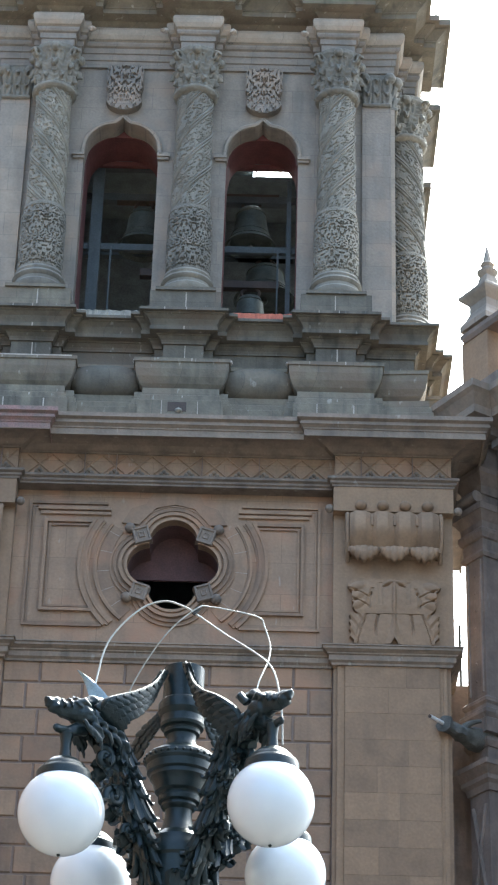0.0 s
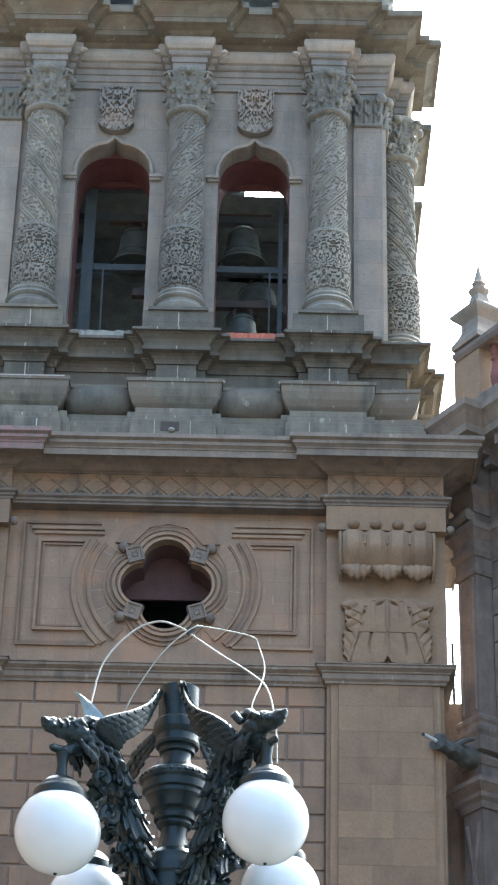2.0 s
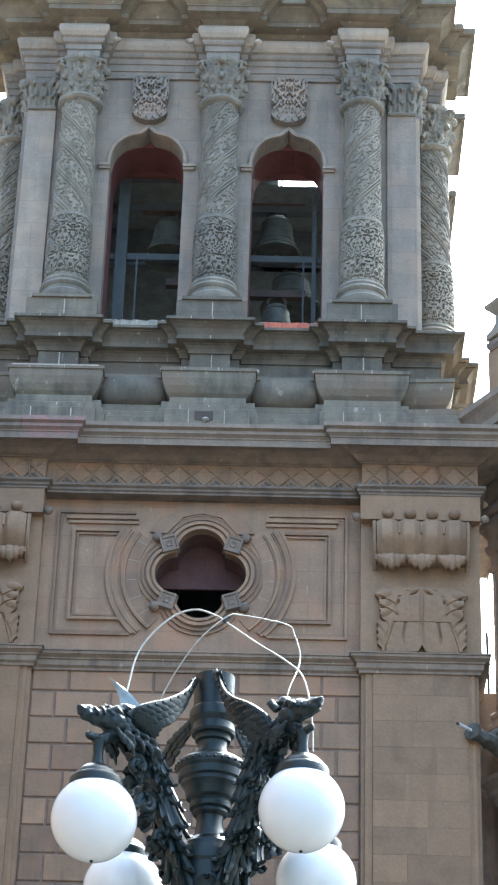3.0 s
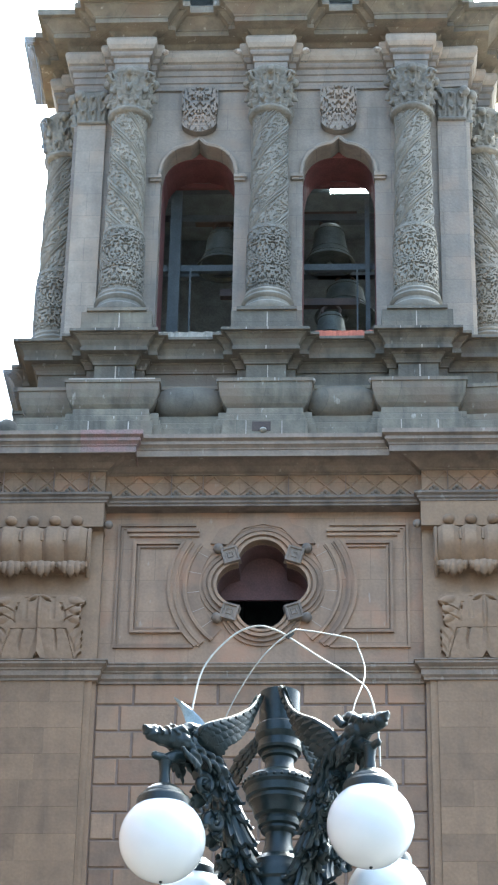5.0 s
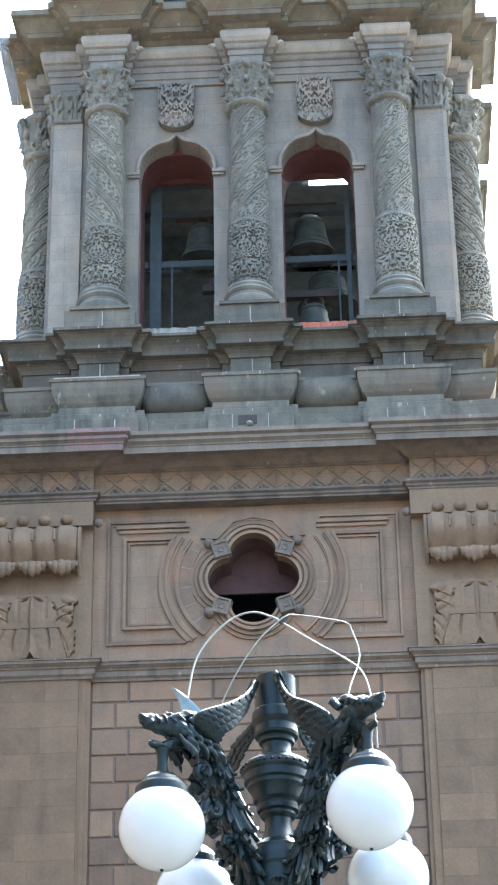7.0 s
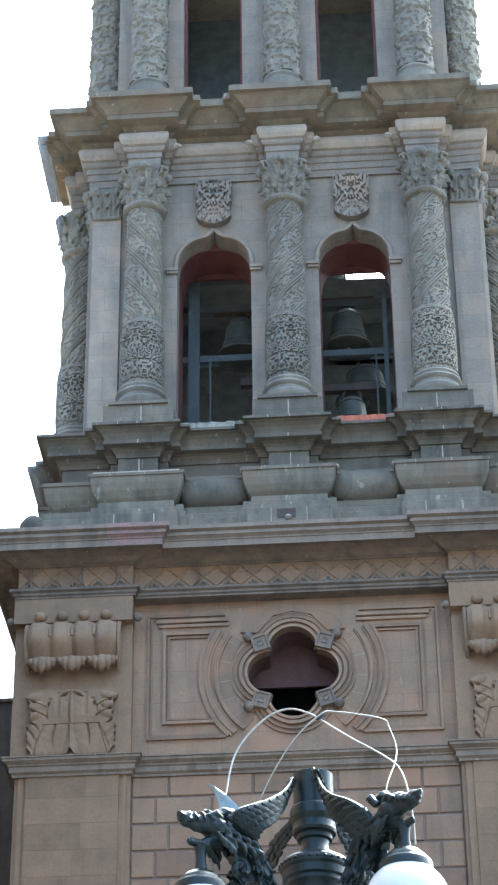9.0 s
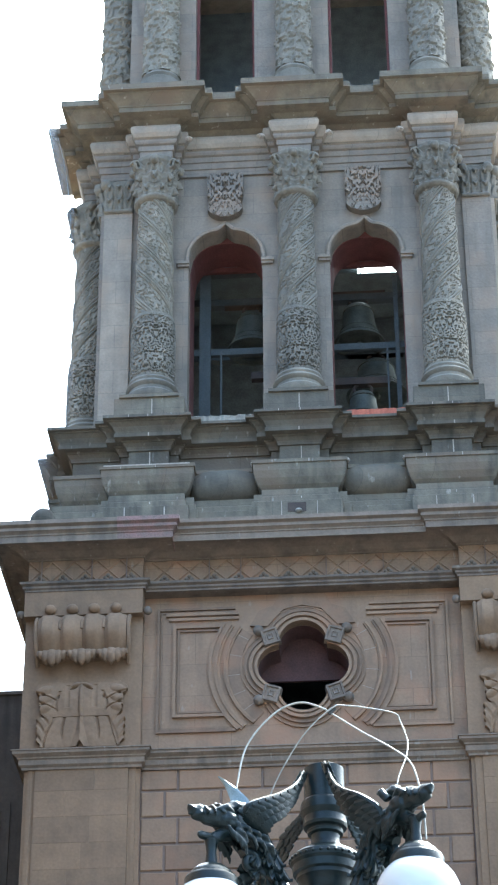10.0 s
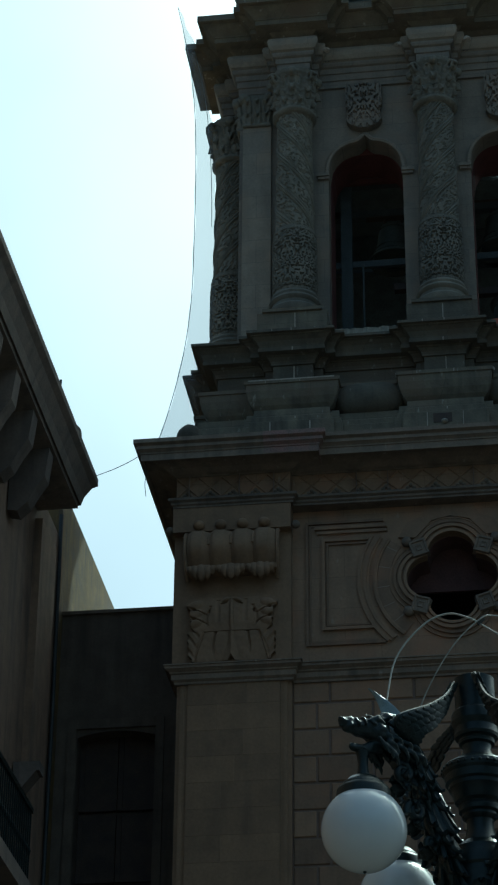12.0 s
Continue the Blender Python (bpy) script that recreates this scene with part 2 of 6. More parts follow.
def part(name, bm, mat, parent=None, label="", smooth=False):
    ob = new(name, finish(bm, name, mat, smooth))
    ob.parent = parent
    if label:
        ob["label"] = label
    return ob


def shared(name, me, parent, x, y, z, rz=0.0):
    ob = new(name, me)
    ob.parent = parent
    ob.matrix_basis = pose(x, y, z, 0, 0, rz)
    return ob


def thing(name, label, category, kind="", at=(0, 0, 0), group=""):
    return tagged(_placed(new(name), at), label, category, group, kind)


def _placed(ob, at):
    ob.location = at
    return ob


def box(bm, x0, x1, y0, y1, z0, z1):
    v = [bm.verts.new(p) for p in ((x0, y0, z0), (x1, y0, z0), (x1, y1, z0), (x0, y1, z0), (x0, y0, z1), (x1, y0, z1), (x1, y1, z1), (x0, y1, z1))]
    for f in ((0, 3, 2, 1), (4, 5, 6, 7), (0, 1, 5, 4), (1, 2, 6, 5), (2, 3, 7, 6), (3, 0, 4, 7)):
        bm.faces.new([v[i] for i in f])
    return v


def slab(bm, w, h, d, c):
    """A block w wide, h high, d deep behind its front at y=0, with the front's edges worn by c."""
    a, b = w / 2, h / 2
    rings = []
    for y, k in ((0.0, c), (c * 0.4, c * 0.4), (c, 0.0), (d, 0.0)):
        rings.append([bm.verts.new((sx * (a - k), y, sz * (b - k))) for sx, sz in ((-1, -1), (1, -1), (1, 1), (-1, 1))])
    bm.faces.new(rings[0])
    for p, q in zip(rings, rings[1:]):
        for i in range(4):
            bm.faces.new((p[i], p[(i + 1) % 4], q[(i + 1) % 4], q[i]))


SLABS = {}


def slab_mesh(name, w, h, d, c, mat):
    key = (name, round(w, 3), round(h, 3), round(d, 3), mat.name)
    if key not in SLABS:
        bm = bmesh.new()
        slab(bm, w, h, d, c)
        SLABS[key] = finish(bm, name, mat)
    return SLABS[key]


def lathe(bm, prof, seg=32, cx=0.0, cy=0.0, fn=None):
    rings = []
    for r, z in prof:
        rings.append([bm.verts.new((cx + (r + (fn(2 * math.pi * i / seg, z) if fn else 0)) * math.cos(2 * math.pi * i / seg), cy + (r + (fn(2 * math.pi * i / seg, z) if fn else 0)) * math.sin(2 * math.pi * i / seg), z)) for i in range(seg)])
    for p, q in zip(rings, rings[1:]):
        for i in range(seg):
            bm.faces.new((p[i], p[(i + 1) % seg], q[(i + 1) % seg], q[i]))
    bm.faces.new(rings[0][::-1])
    bm.faces.new(rings[-1])


def tube(bm, pts, radii, seg=8, flat=1.0):
    pts = [Vector(p) for p in pts]
    if not isinstance(radii, (list, tuple)):
        radii = [radii] * len(pts)
    rings, up = [], Vector((0, 0, 1))
    side = None
    for i, p in enumerate(pts):
        t = (pts[min(i + 1, len(pts) - 1)] - pts[max(i - 1, 0)]).normalized()
        if side is None:
            side = t.cross(up)
            if side.length < 0.05:
                side = t.cross(Vector((1, 0, 0)))
        side = (side - t * side.dot(t)).normalized()
        other = t.cross(side)
        rings.append([bm.verts.new(p + radii[i] * (math.cos(a) * side * flat + math.sin(a) * other)) for a in (2 * math.pi * k / seg for k in range(seg))])
    for a, b in zip(rings, rings[1:]):
        for k in range(seg):
            bm.faces.new((a[k], a[(k + 1) % seg], b[(k + 1) % seg], b[k]))
    bm.faces.new(rings[0][::-1])
    bm.faces.new(rings[-1])


def spline(pts, n=6):
    """Points of a smooth curve through pts."""
    pts = [Vector(p) for p in pts]
    out = []
    for i in range(len(pts) - 1):
        p0, p1, p2, p3 = pts[max(i - 1, 0)], pts[i], pts[i + 1], pts[min(i + 2, len(pts) - 1)]
        for k in range(n):
            t = k / n
            out.append(0.5 * ((2 * p1) + (p2 - p0) * t + (2 * p0 - 5 * p1 + 4 * p2 - p3) * t * t + (3 * p1 - p0 - 3 * p2 + p3) * t ** 3))
    out.append(pts[-1])
    return out


def sphere(bm, c, r, seg=16, rings=10, squash=1.0):
    prof = [(max(1e-4, r * math.sin(math.pi * i / rings)), c[2] - r * squash * math.cos(math.pi * i / rings)) for i in range(rings + 1)]
    lathe(bm, prof, seg, c[0], c[1])


def sweep(bm, path, prof, closed=False, side=1.0):
    """A moulding: prof is (out, z) from the path's line, mitred at its corners. side: +1 where out lies to the right of the way."""
    n = len(path)
    P = [Vector((p[0], p[1])) for p in path]

    def normal(a, b):
        d = (b - a).normalized()
        return Vector((d.y, -d.x)) * side

    rings = []
    for i in range(n):
        ns = []
        if closed or i > 0:
            ns.append(normal(P[i - 1], P[i]))
        if closed or i < n - 1:
            ns.append(normal(P[i], P[(i + 1) % n]))
        m = ns[0] if len(ns) == 1 else (ns[0] + ns[1]) / max(0.25, 1 + ns[0].dot(ns[1]))
        rings.append([bm.verts.new((P[i].x + m.x * d, P[i].y + m.y * d, z)) for d, z in prof])
    k = len(prof)
    for i in range(n if closed else n - 1):
        a, b = rings[i], rings[(i + 1) % n]
        for j in range(k):
            bm.faces.new((a[j], a[(j + 1) % k], b[(j + 1) % k], b[j]))
    if not closed:
        bm.faces.new(rings[0])
        bm.faces.new(rings[-1][::-1])


def polar_plate(bm, cx, cz, r_in, r_out, y0, y1, n=128):
    """A plate in the xz plane between two outlines round (cx, cz), from y0 back to y1; bare where they meet."""
    cols = []
    for i in range(n):
        a = 2 * math.pi * i / n
        p, q = r_in(a), r_out(a)
        if q - p < 1e-4:
            cols.append(None)
            continue
        c, s = math.cos(a), math.sin(a)
        cols.append([bm.verts.new((cx + r * c, y, cz + r * s)) for r, y in ((p, y0), (q, y0), (q, y1), (p, y1))])
    for i in range(n):
        a, b = cols[i], cols[(i + 1) % n]
        if a and b:
            for j in range(4):
                bm.faces.new((a[j], a[(j + 1) % 4], b[(j + 1) % 4], b[j]))
        elif a or b:
            bm.faces.new(a or b)


def relief(bm, w, h, depth, fn, nx, nz, back=0.06):
    """A carved panel in the xz plane, centred, its front raised towards -y by fn(u, v) in 0..1; fn below 0 cuts the outline."""
    grid = {}
    for i in range(nx + 1):
        for k in range(nz + 1):
            u, v = i / nx, k / nz
            f = fn(u, v)
            if f >= 0:
                grid[i, k] = bm.verts.new(((u - 0.5) * w, -depth * f, (v - 0.5) * h))
    edge = {}
    for i in range(nx):
        for k in range(nz):
            q = [grid.get(c) for c in ((i, k), (i + 1, k), (i + 1, k + 1), (i, k + 1))]
            if all(q):
                bm.faces.new(q)
    outer = [e for e in bm.edges if len(e.link_faces) == 1]
    ex = bmesh.ops.extrude_edge_only(bm, edges=outer)
    for v in ex["geom"]:
        if isinstance(v, bmesh.types.BMVert):
            v.co.y = back
    bmesh.ops.delete(bm, geom=[v for v in bm.verts if not v.link_faces], context="VERTS")


def carve(p, scale, cut=-0.02, soft=0.18):
    """Islands of carved leafwork: 0 in the pits, 1 on the leaves."""
    n = noise.noise(Vector(p) * scale) + 0.45 * noise.noise(Vector(p) * scale * 2.3)
    return max(0.0, min(1.0, (n - cut) / soft + 0.5))


def leaf_shape(bm, base, out, up, length, width, curl=0.5, thick=0.02, n=7, lobes=3):
    """An acanthus leaf: rises along up, curls over towards out; ribbed, with a lobed edge."""
    base, out, up = Vector(base), Vector(out).normalized(), Vector(up).normalized()
    side = out.cross(up).normalized()
    rows = []
    for i in range(n + 1):
        t = i / n
        ang = curl * math.pi * max(0.0, t - 0.45) ** 1.3 * 2.0
        c = base + up * (length * (t if t < 0.6 else 0.6 + (t - 0.6) * math.cos(ang))) + out * (length * 0.45 * curl * t * t)
        if t > 0.85:
            c -= up * length * 0.10 * curl * (t - 0.85) / 0.15
        wv = width * 0.5 * (0.65 + 0.5 * math.sin(math.pi * min(1, t * 1.1))) * (1 - 0.75 * max(0, t - 0.75) / 0.25) * (0.86 + 0.14 * abs(math.sin(lobes * math.pi * t)))
        rows.append([bm.verts.new(c + side * wv * s + out * thick * o) for s, o in ((-1, -0.6), (-0.5, 0.9), (0, 0.2), (0.5, 0.9), (1, -0.6), (0.5, -1.6), (-0.5, -1.6))])
    for a, b in zip(rows, rows[1:]):
        for j in range(7):
            bm.faces.new((a[j], a[(j + 1) % 7], b[(j + 1) % 7], b[j]))
    bm.faces.new(rows[0])
    bm.faces.new(rows[-1][::-1])

# ---------------------------------------------------------------- ground
bm = bmesh.new()
for i in range(-6, 6):
    for j in range(-6, 6):
        x0, y0 = i * 350, j * 350
        v = [bm.verts.new(p) for p in ((x0, y0, 0), (x0 + 350, y0, 0), (x0 + 350, y0 + 350, 0), (x0, y0 + 350, 0))]
        bm.faces.new(v)
bmesh.ops.remove_doubles(bm, verts=bm.verts, dist=0.01)
ground = tagged(part("ground", bm, PAVING), "warm grey stone paving of the plaza", "ground", kind="structure")

# ---------------------------------------------------------------- church tower, lower stage
tower = thing("church_tower", "weathered pink and grey stone baroque church bell tower", "tower")

WALL_HALF, PIER_OUT = 2.5, 4.27
SILL_Z, TOP_Z = 16.86, 19.52
QZ = 18.26                                     # the quatrefoil's middle


def lobes(grow):
    """The quatrefoil's outline, widened by grow, as a radius for each direction."""
    cs = ((0.345, 0.0, 0.365), (-0.345, 0.0, 0.365), (0.0, 0.40, 0.375), (0.0, -0.40, 0.375))

    def r(a):
        c, s = math.cos(a), math.sin(a)
        best = 0.0
        for x, z, rad in cs:
            rad += grow
            m = x * c + z * s
            q = rad * rad - (x * x + z * z - m * m)
            if q >= 0:
                best = max(best, m + math.sqrt(q))
        return best
    return r


def rect(a_, x0, x1, z0, z1, cx, cz):
    c, s = math.cos(a_), math.sin(a_)
    k = 1e9
    if abs(c) > 1e-9:
        k = min(k, ((x1 if c > 0 else x0) - cx) / c)
    if abs(s) > 1e-9:
        k = min(k, ((z1 if s > 0 else z0) - cz) / s)
    return k


bm = bmesh.new()
polar_plate(bm, 0, QZ, lobes(0.0), lambda a: rect(a, -WALL_HALF, WALL_HALF, SILL_Z - 0.2, TOP_Z + 0.3, 0, QZ), 0.0, 0.45, 160)
panel_wall = part("panel_wall", bm, PANEL, tower)
bm = bmesh.new()
box(bm, -WALL_HALF, WALL_HALF, 0.024, 0.6, 0, SILL_Z - 0.21)
course_wall = part("course_wall", bm, MORTAR, tower)
bm = bmesh.new()
box(bm, -4.25, 4.25, 0.62, 8.9, 0, 20.4)
# the room behind the quatrefoil is cut out of the core
bmesh.ops.delete(bm, geom=[f for f in bm.faces if f.normal.y < -0.5 or f.calc_center_median().y < 0.63], context="FACES_ONLY")
part("core_wall", bm, GREY, tower)
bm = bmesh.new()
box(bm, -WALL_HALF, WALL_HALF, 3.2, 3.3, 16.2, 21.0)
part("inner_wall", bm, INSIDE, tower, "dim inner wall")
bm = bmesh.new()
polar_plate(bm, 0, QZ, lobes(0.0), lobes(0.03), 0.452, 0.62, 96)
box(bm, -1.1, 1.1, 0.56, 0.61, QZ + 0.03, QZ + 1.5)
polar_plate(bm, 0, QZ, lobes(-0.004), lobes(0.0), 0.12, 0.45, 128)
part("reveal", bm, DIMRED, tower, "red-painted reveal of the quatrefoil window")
bm = bmesh.new()
for x in (-0.42, 0.42):
    tube(bm, [(x * 0.98, 2.4, 17.3), (x, 2.4, 20.0)], 0.03, 8)
for z in (17.72, 18.05):
    tube(bm, [(-0.9, 2.4, z + 0.6), (0.9, 2.4, z + 0.6)], 0.022, 6)
part("inner_railing", bm, STEEL, tower)

# mouldings round the quatrefoil
surround = new("window_surround")
surround.parent = tower
surround["label"] = "moulded stone surround of the quatrefoil window"
for g0, g1, y in ((0.0, 0.045, -0.07), (0.045, 0.08, -0.035), (0.08, 0.13, -0.085), (0.13, 0.165, -0.035), (0.165, 0.205, -0.055), (0.205, 0.245, -0.02), (0.245, 0.27, -0.03)):
    bm = bmesh.new()
    polar_plate(bm, 0, QZ, lobes(g0), lobes(g1), y, 0.06, 160)
    part("ring_moulding", bm, PINK, surround)


def half_ring(r, sx, top, low):
    """A circle's radius on one side of the window, between two heights; elsewhere nothing."""
    def f(a):
        z = math.sin(a) * 1.35
        return r if math.cos(a) * sx > 0.01 and low < z < top else 1.0
    return f


for r0, r1, y, top, low in ((0.97, 1.165, -0.014, 0.80, -1.05), (1.17, 1.20, -0.034, 0.80, -1.05), (1.20, 1.235, -0.052, 0.80, -1.05), (1.30, 1.335, -0.024, 0.78, -1.02), (1.335, 1.385, -0.050, 0.78, -1.02), (1.385, 1.43, -0.030, 0.78, -1.0), (1.43, 1.475, -0.048, 0.76, -0.98)):
    for sx in (-1, 1):
        bm = bmesh.new()
        polar_plate(bm, 0, QZ, half_ring(r0, sx, top, low), half_ring(r1, sx, top, low), y, 0.03, 220)
        part("ring_moulding", bm, PINK, surround)
# lime-filled radial joints in the band
for a in (150, 168, 186, 203, 218, -38, -22, -5, 14, 31):
    bm = bmesh.new()
    slab(bm, 0.205, 0.007, 0.02, 0.001)
    j = part("joint", bm, LIME_AND_HIGHLIGHT, surround)
    j.matrix_basis = pose(1.078 * math.cos(radians(a)), -0.0145, QZ + 1.078 * math.sin(radians(a)), 0, -a, 0)
# a raised cap over the upper lobe, and carved studs with balls on the diagonals
bm = bmesh.new()
outline = ((-0.82, 0.72), (-0.68, 0.98), (-0.46, 1.06), (-0.36, 1.26), (0.36, 1.26), (0.46, 1.06), (0.68, 0.98), (0.82, 0.72), (0.55, 0.70), (0.30, 0.99), (0, 1.06), (-0.30, 0.99), (-0.55, 0.70))
fr = [bm.verts.new((x, -0.045, QZ + z)) for x, z in outline]
bk = [bm.verts.new((x, 0.02, QZ + z)) for x, z in outline]
bm.faces.new(fr)
for i in range(len(fr)):
    bm.faces.new((fr[i], fr[(i + 1) % len(fr)], bk[(i + 1) % len(fr)], bk[i]))
part("cap_stone", bm, PINK, surround)
for sx in (-1, 1):
    for sz in (-1, 1):
        bm = bmesh.new()
        rings = []
        for y, k in ((-0.10, 0.03), (-0.115, 0.055), (-0.10, 0.07), (-0.10, 0.12), (-0.125, 0.135), (-0.125, 0.17), (0.0, 0.195)):
            rings.append([bm.verts.new((sx * 0.50 + k * 1.05 * math.cos(a + 0.5 * sx * sz), y, QZ + sz * 0.49 + k * 1.1 * math.sin(a + 0.5 * sx * sz))) for a in (i * math.pi / 2 for i in range(4))])
        bm.faces.new(rings[0])
        for p, q in zip(rings, rings[1:]):
            for i in range(4):
                bm.faces.new((p[i], p[(i + 1) % 4], q[(i + 1) % 4], q[i]))
        sphere(bm, (sx * 0.69, -0.06, QZ + sz * 0.60 + 0.02), 0.085, 12, 8)
        part("stud", bm, WEATHERED, surround, "carved stud with a stone ball", True)

# panel mouldings left and right of the window: an outer and an inner frame that end at the ring
for sx in (-1, 1):
    for (xo, zt, zb, w, d) in ((2.28, 19.335, 17.185, 0.04, 0.04), (2.22, 19.275, 17.235, 0.025, 0.02), (2.03, 19.025, 17.44, 0.05, 0.05), (1.955, 18.95, 17.51, 0.03, 0.03)):
        bm = bmesh.new()
        for z0 in (zt - w, zb):
            reach = math.sqrt(max(0.0, 1.49 ** 2 - min(1.02, abs(z0 - QZ)) ** 2)) * 0.99 if xo < 2.1 else math.sqrt(1.49 ** 2 - 1.02 ** 2) * 0.97
            xa, xb = sorted((sx * (xo - w - 0.001), sx * reach))
            box(bm, xa, xb, -d, 0.02, z0, z0 + w)
        xa, xb = sorted((sx * xo, sx * (xo - w)))
        box(bm, xa, xb, -d, 0.02, zb, zt)
        part("panel_moulding", bm, PINK, tower)
    # the deeper crossette under the outer frame's top
    bm = bmesh.new()
    for z0, d, x1 in ((19.185, 0.065, 2.14), (19.115, 0.04, 2.10)):
        xa, xb = sorted((sx * x1, sx * 1.0))
        box(bm, xa, xb, -d, 0.02, z0, z0 + 0.05)
    part("panel_moulding", bm, PINK, tower)

# piers: core, filleted edges
for sx in (-1, 1):
    bm = bmesh.new()
    xa, xb = sorted((sx * WALL_HALF, sx * PIER_OUT))
    box(bm, xa, xb, -0.09, 0.7, 0, 19.6)
    pier = part("pier", bm, PIER, tower)
    bm = bmesh.new()
    for inner, outer, y in ((WALL_HALF + 0.06, WALL_HALF + 0.12, -0.13), (PIER_OUT - 0.12, PIER_OUT - 0.06, -0.13), (WALL_HALF + 0.12, WALL_HALF + 0.17, -0.115), (PIER_OUT - 0.17, PIER_OUT - 0.12, -0.115)):
        xa, xb = sorted((sx * inner, sx * outer))
        box(bm, xa, xb, y, -0.08, 0, 16.6)
    part("edge_fillet", bm, PIER, pier)
    # dressed blocks with hair joints on the pier's face
    z = 16.60
    row = 0
    while z > 12.2:
        h = 0.42 if row else 0.36
        a, b = WALL_HALF + 0.172, PIER_OUT - 0.172
        cut = (a + (b - a) * (0.5 + 0.17 * math.sin(row * 2.4 + sx)),)
        xs = (a, *cut, b)
        for p, q in zip(xs, xs[1:]):
            me = slab_mesh("block", q - p - 0.0018, h - 0.0018, 0.08, 0.0018, PIER)
            shared("block", me, pier, sx * (p + q) / 2, -0.145, z - h / 2)
        z -= h
        row += 1

# string course under the panel
STRING_PATH = ((-PIER_OUT, 6.0), (-PIER_OUT, -0.14), (-WALL_HALF, -0.14), (-WALL_HALF, 0.0), (WALL_HALF, 0.0), (WALL_HALF, -0.14), (PIER_OUT, -0.14), (PIER_OUT, 6.0))
bm = bmesh.new()
sweep(bm, STRING_PATH, ((-0.1, 16.585), (0.03, 16.585), (0.035, 16.62), (0.075, 16.65), (0.075, 16.73), (0.10, 16.745), (0.10, 16.765), (0.155, 16.80), (0.165, 16.805), (0.165, 16.845), (0.185, 16.85), (0.185, 16.87), (-0.1, 16.90)))
part("string_course", bm, WEATHERED, tower)

# ---------------------------------------------------------------- consoles on the piers


def console(sx):
    root = new("console")
    root.parent = tower
    root["label"] = "carved stone console with gadroons and acanthus"
    cx = sx * 3.41
    bm = bmesh.new()
    xa, xb = cx - 0.93, cx + 0.915
    box(bm, xa, xb, -0.20, 0.3, 16.88, 19.2)
    part("back_slab", bm, PIER, root)
    bm = bmesh.new()
    v = box(bm, xa - 0.01, xb + 0.01, -0.36, 0.2, 19.12, 19.56)
    part("abacus", bm, PIER, root)
    for s2 in (-1, 1):
        bm = bmesh.new()
        sphere(bm, (cx + s2 * 1.0, -0.28, 19.19), 0.07, 14, 9)
        part("ball", bm, WEATHERED, root, smooth=True)
    # four bulging gadroons
    for i in range(4):
        gx = cx + (i - 1.5) * 0.345
        bm = bmesh.new()
        rows = []
        for k in range(15):
            t = k / 14
            z = 19.07 - 0.70 * t
            bulge = 0.12 + 0.25 * math.sin(math.pi * min(1, 0.18 + t * 0.80)) ** 0.8 * (1 if t < 0.48 else 1 - 0.72 * ((t - 0.48) / 0.52) ** 1.5)
            ring = []
            for j in range(11):
                u = j / 10 * 2 - 1
                w = 0.172
                yy = -0.2 - bulge + 0.085 * (u ** 4) + (0.025 if abs(abs(u) - 0.72) < 0.12 else 0)
                ring.append(bm.verts.new((gx + u * w, yy, z)))
            rows.append(ring)
        for a, b in zip(rows, rows[1:]):
            for j in range(10):
                bm.faces.new((a[j], a[j + 1], b[j + 1], b[j]))
        outer = [e for e in bm.edges if len(e.link_faces) == 1]
        ex = bmesh.ops.extrude_edge_only(bm, edges=outer)
        for g in ex["geom"]:
            if isinstance(g, bmesh.types.BMVert):
                g.co.y = -0.19
        part("gadroon", bm, PIER, root, smooth=True)
        bm = bmesh.new()
        sphere(bm, (gx, -0.40, 19.20), 0.095, 14, 9, 0.85)
        part("ball", bm, PIER, root, smooth=True)
    for s2 in (-1, 1):
        bm = bmesh.new()
        tube(bm, spline([(cx + s2 * 0.72, -0.24, 19.12), (cx + s2 * 0.725, -0.42, 19.0), (cx + s2 * 0.725, -0.44, 18.7), (cx + s2 * 0.72, -0.34, 18.45), (cx + s2 * 0.71, -0.22, 18.3)], 5), 0.035, 6)
        part("side_roll", bm, PIER, root, smooth=True)
    # narrow fillets in the grooves between the gadroons
    for i in range(3):
        bm = bmesh.new()
        tube(bm, spline([(cx + (i - 1) * 0.345, -0.36, 19.05), (cx + (i - 1) * 0.345, -0.47, 18.95), (cx + (i - 1) * 0.345, -0.50, 18.80)], 4), 0.026, 6)
        part("fillet", bm, PIER, root, smooth=True)
    # drooping fringe: three ribbed shells with small drops between them
    for i in range(3):
        bm = bmesh.new()
        for k, (dx, w, ln) in enumerate(((-0.185, 0.090, 0.15), (-0.10, 0.115, 0.22), (0.0, 0.13, 0.26), (0.10, 0.115, 0.22), (0.185, 0.090, 0.15))):
            rows = []
            for q in range(9):
                t = q / 8
                ww = w * 0.5 * math.sqrt(max(0.10, 1 - max(0.0, (t - 0.70) / 0.30) ** 2))
                c = Vector((cx + (i - 1) * 0.465 + dx * (1 - 0.10 * t), -0.385 - 0.05 * math.sin(math.pi * t) - 0.02 * (2 - abs(k - 2)), 18.47 - ln * t))
                rows.append([bm.verts.new(c + Vector((ww * math.cos(b), 0.060 * math.sin(b), 0))) for b in (2 * math.pi * n_ / 10 for n_ in range(10))])
            for a, b in zip(rows, rows[1:]):
                for n_ in range(10):
                    bm.faces.new((a[n_], a[(n_ + 1) % 10], b[(n_ + 1) % 10], b[n_]))
            bm.faces.new(rows[0])
            bm.faces.new(rows[-1][::-1])
        ob = new("palmette", fused(bm, "palmette", PIER, 0.009, 0.004, 18.0))
        ob.parent = root
    bm = bmesh.new()
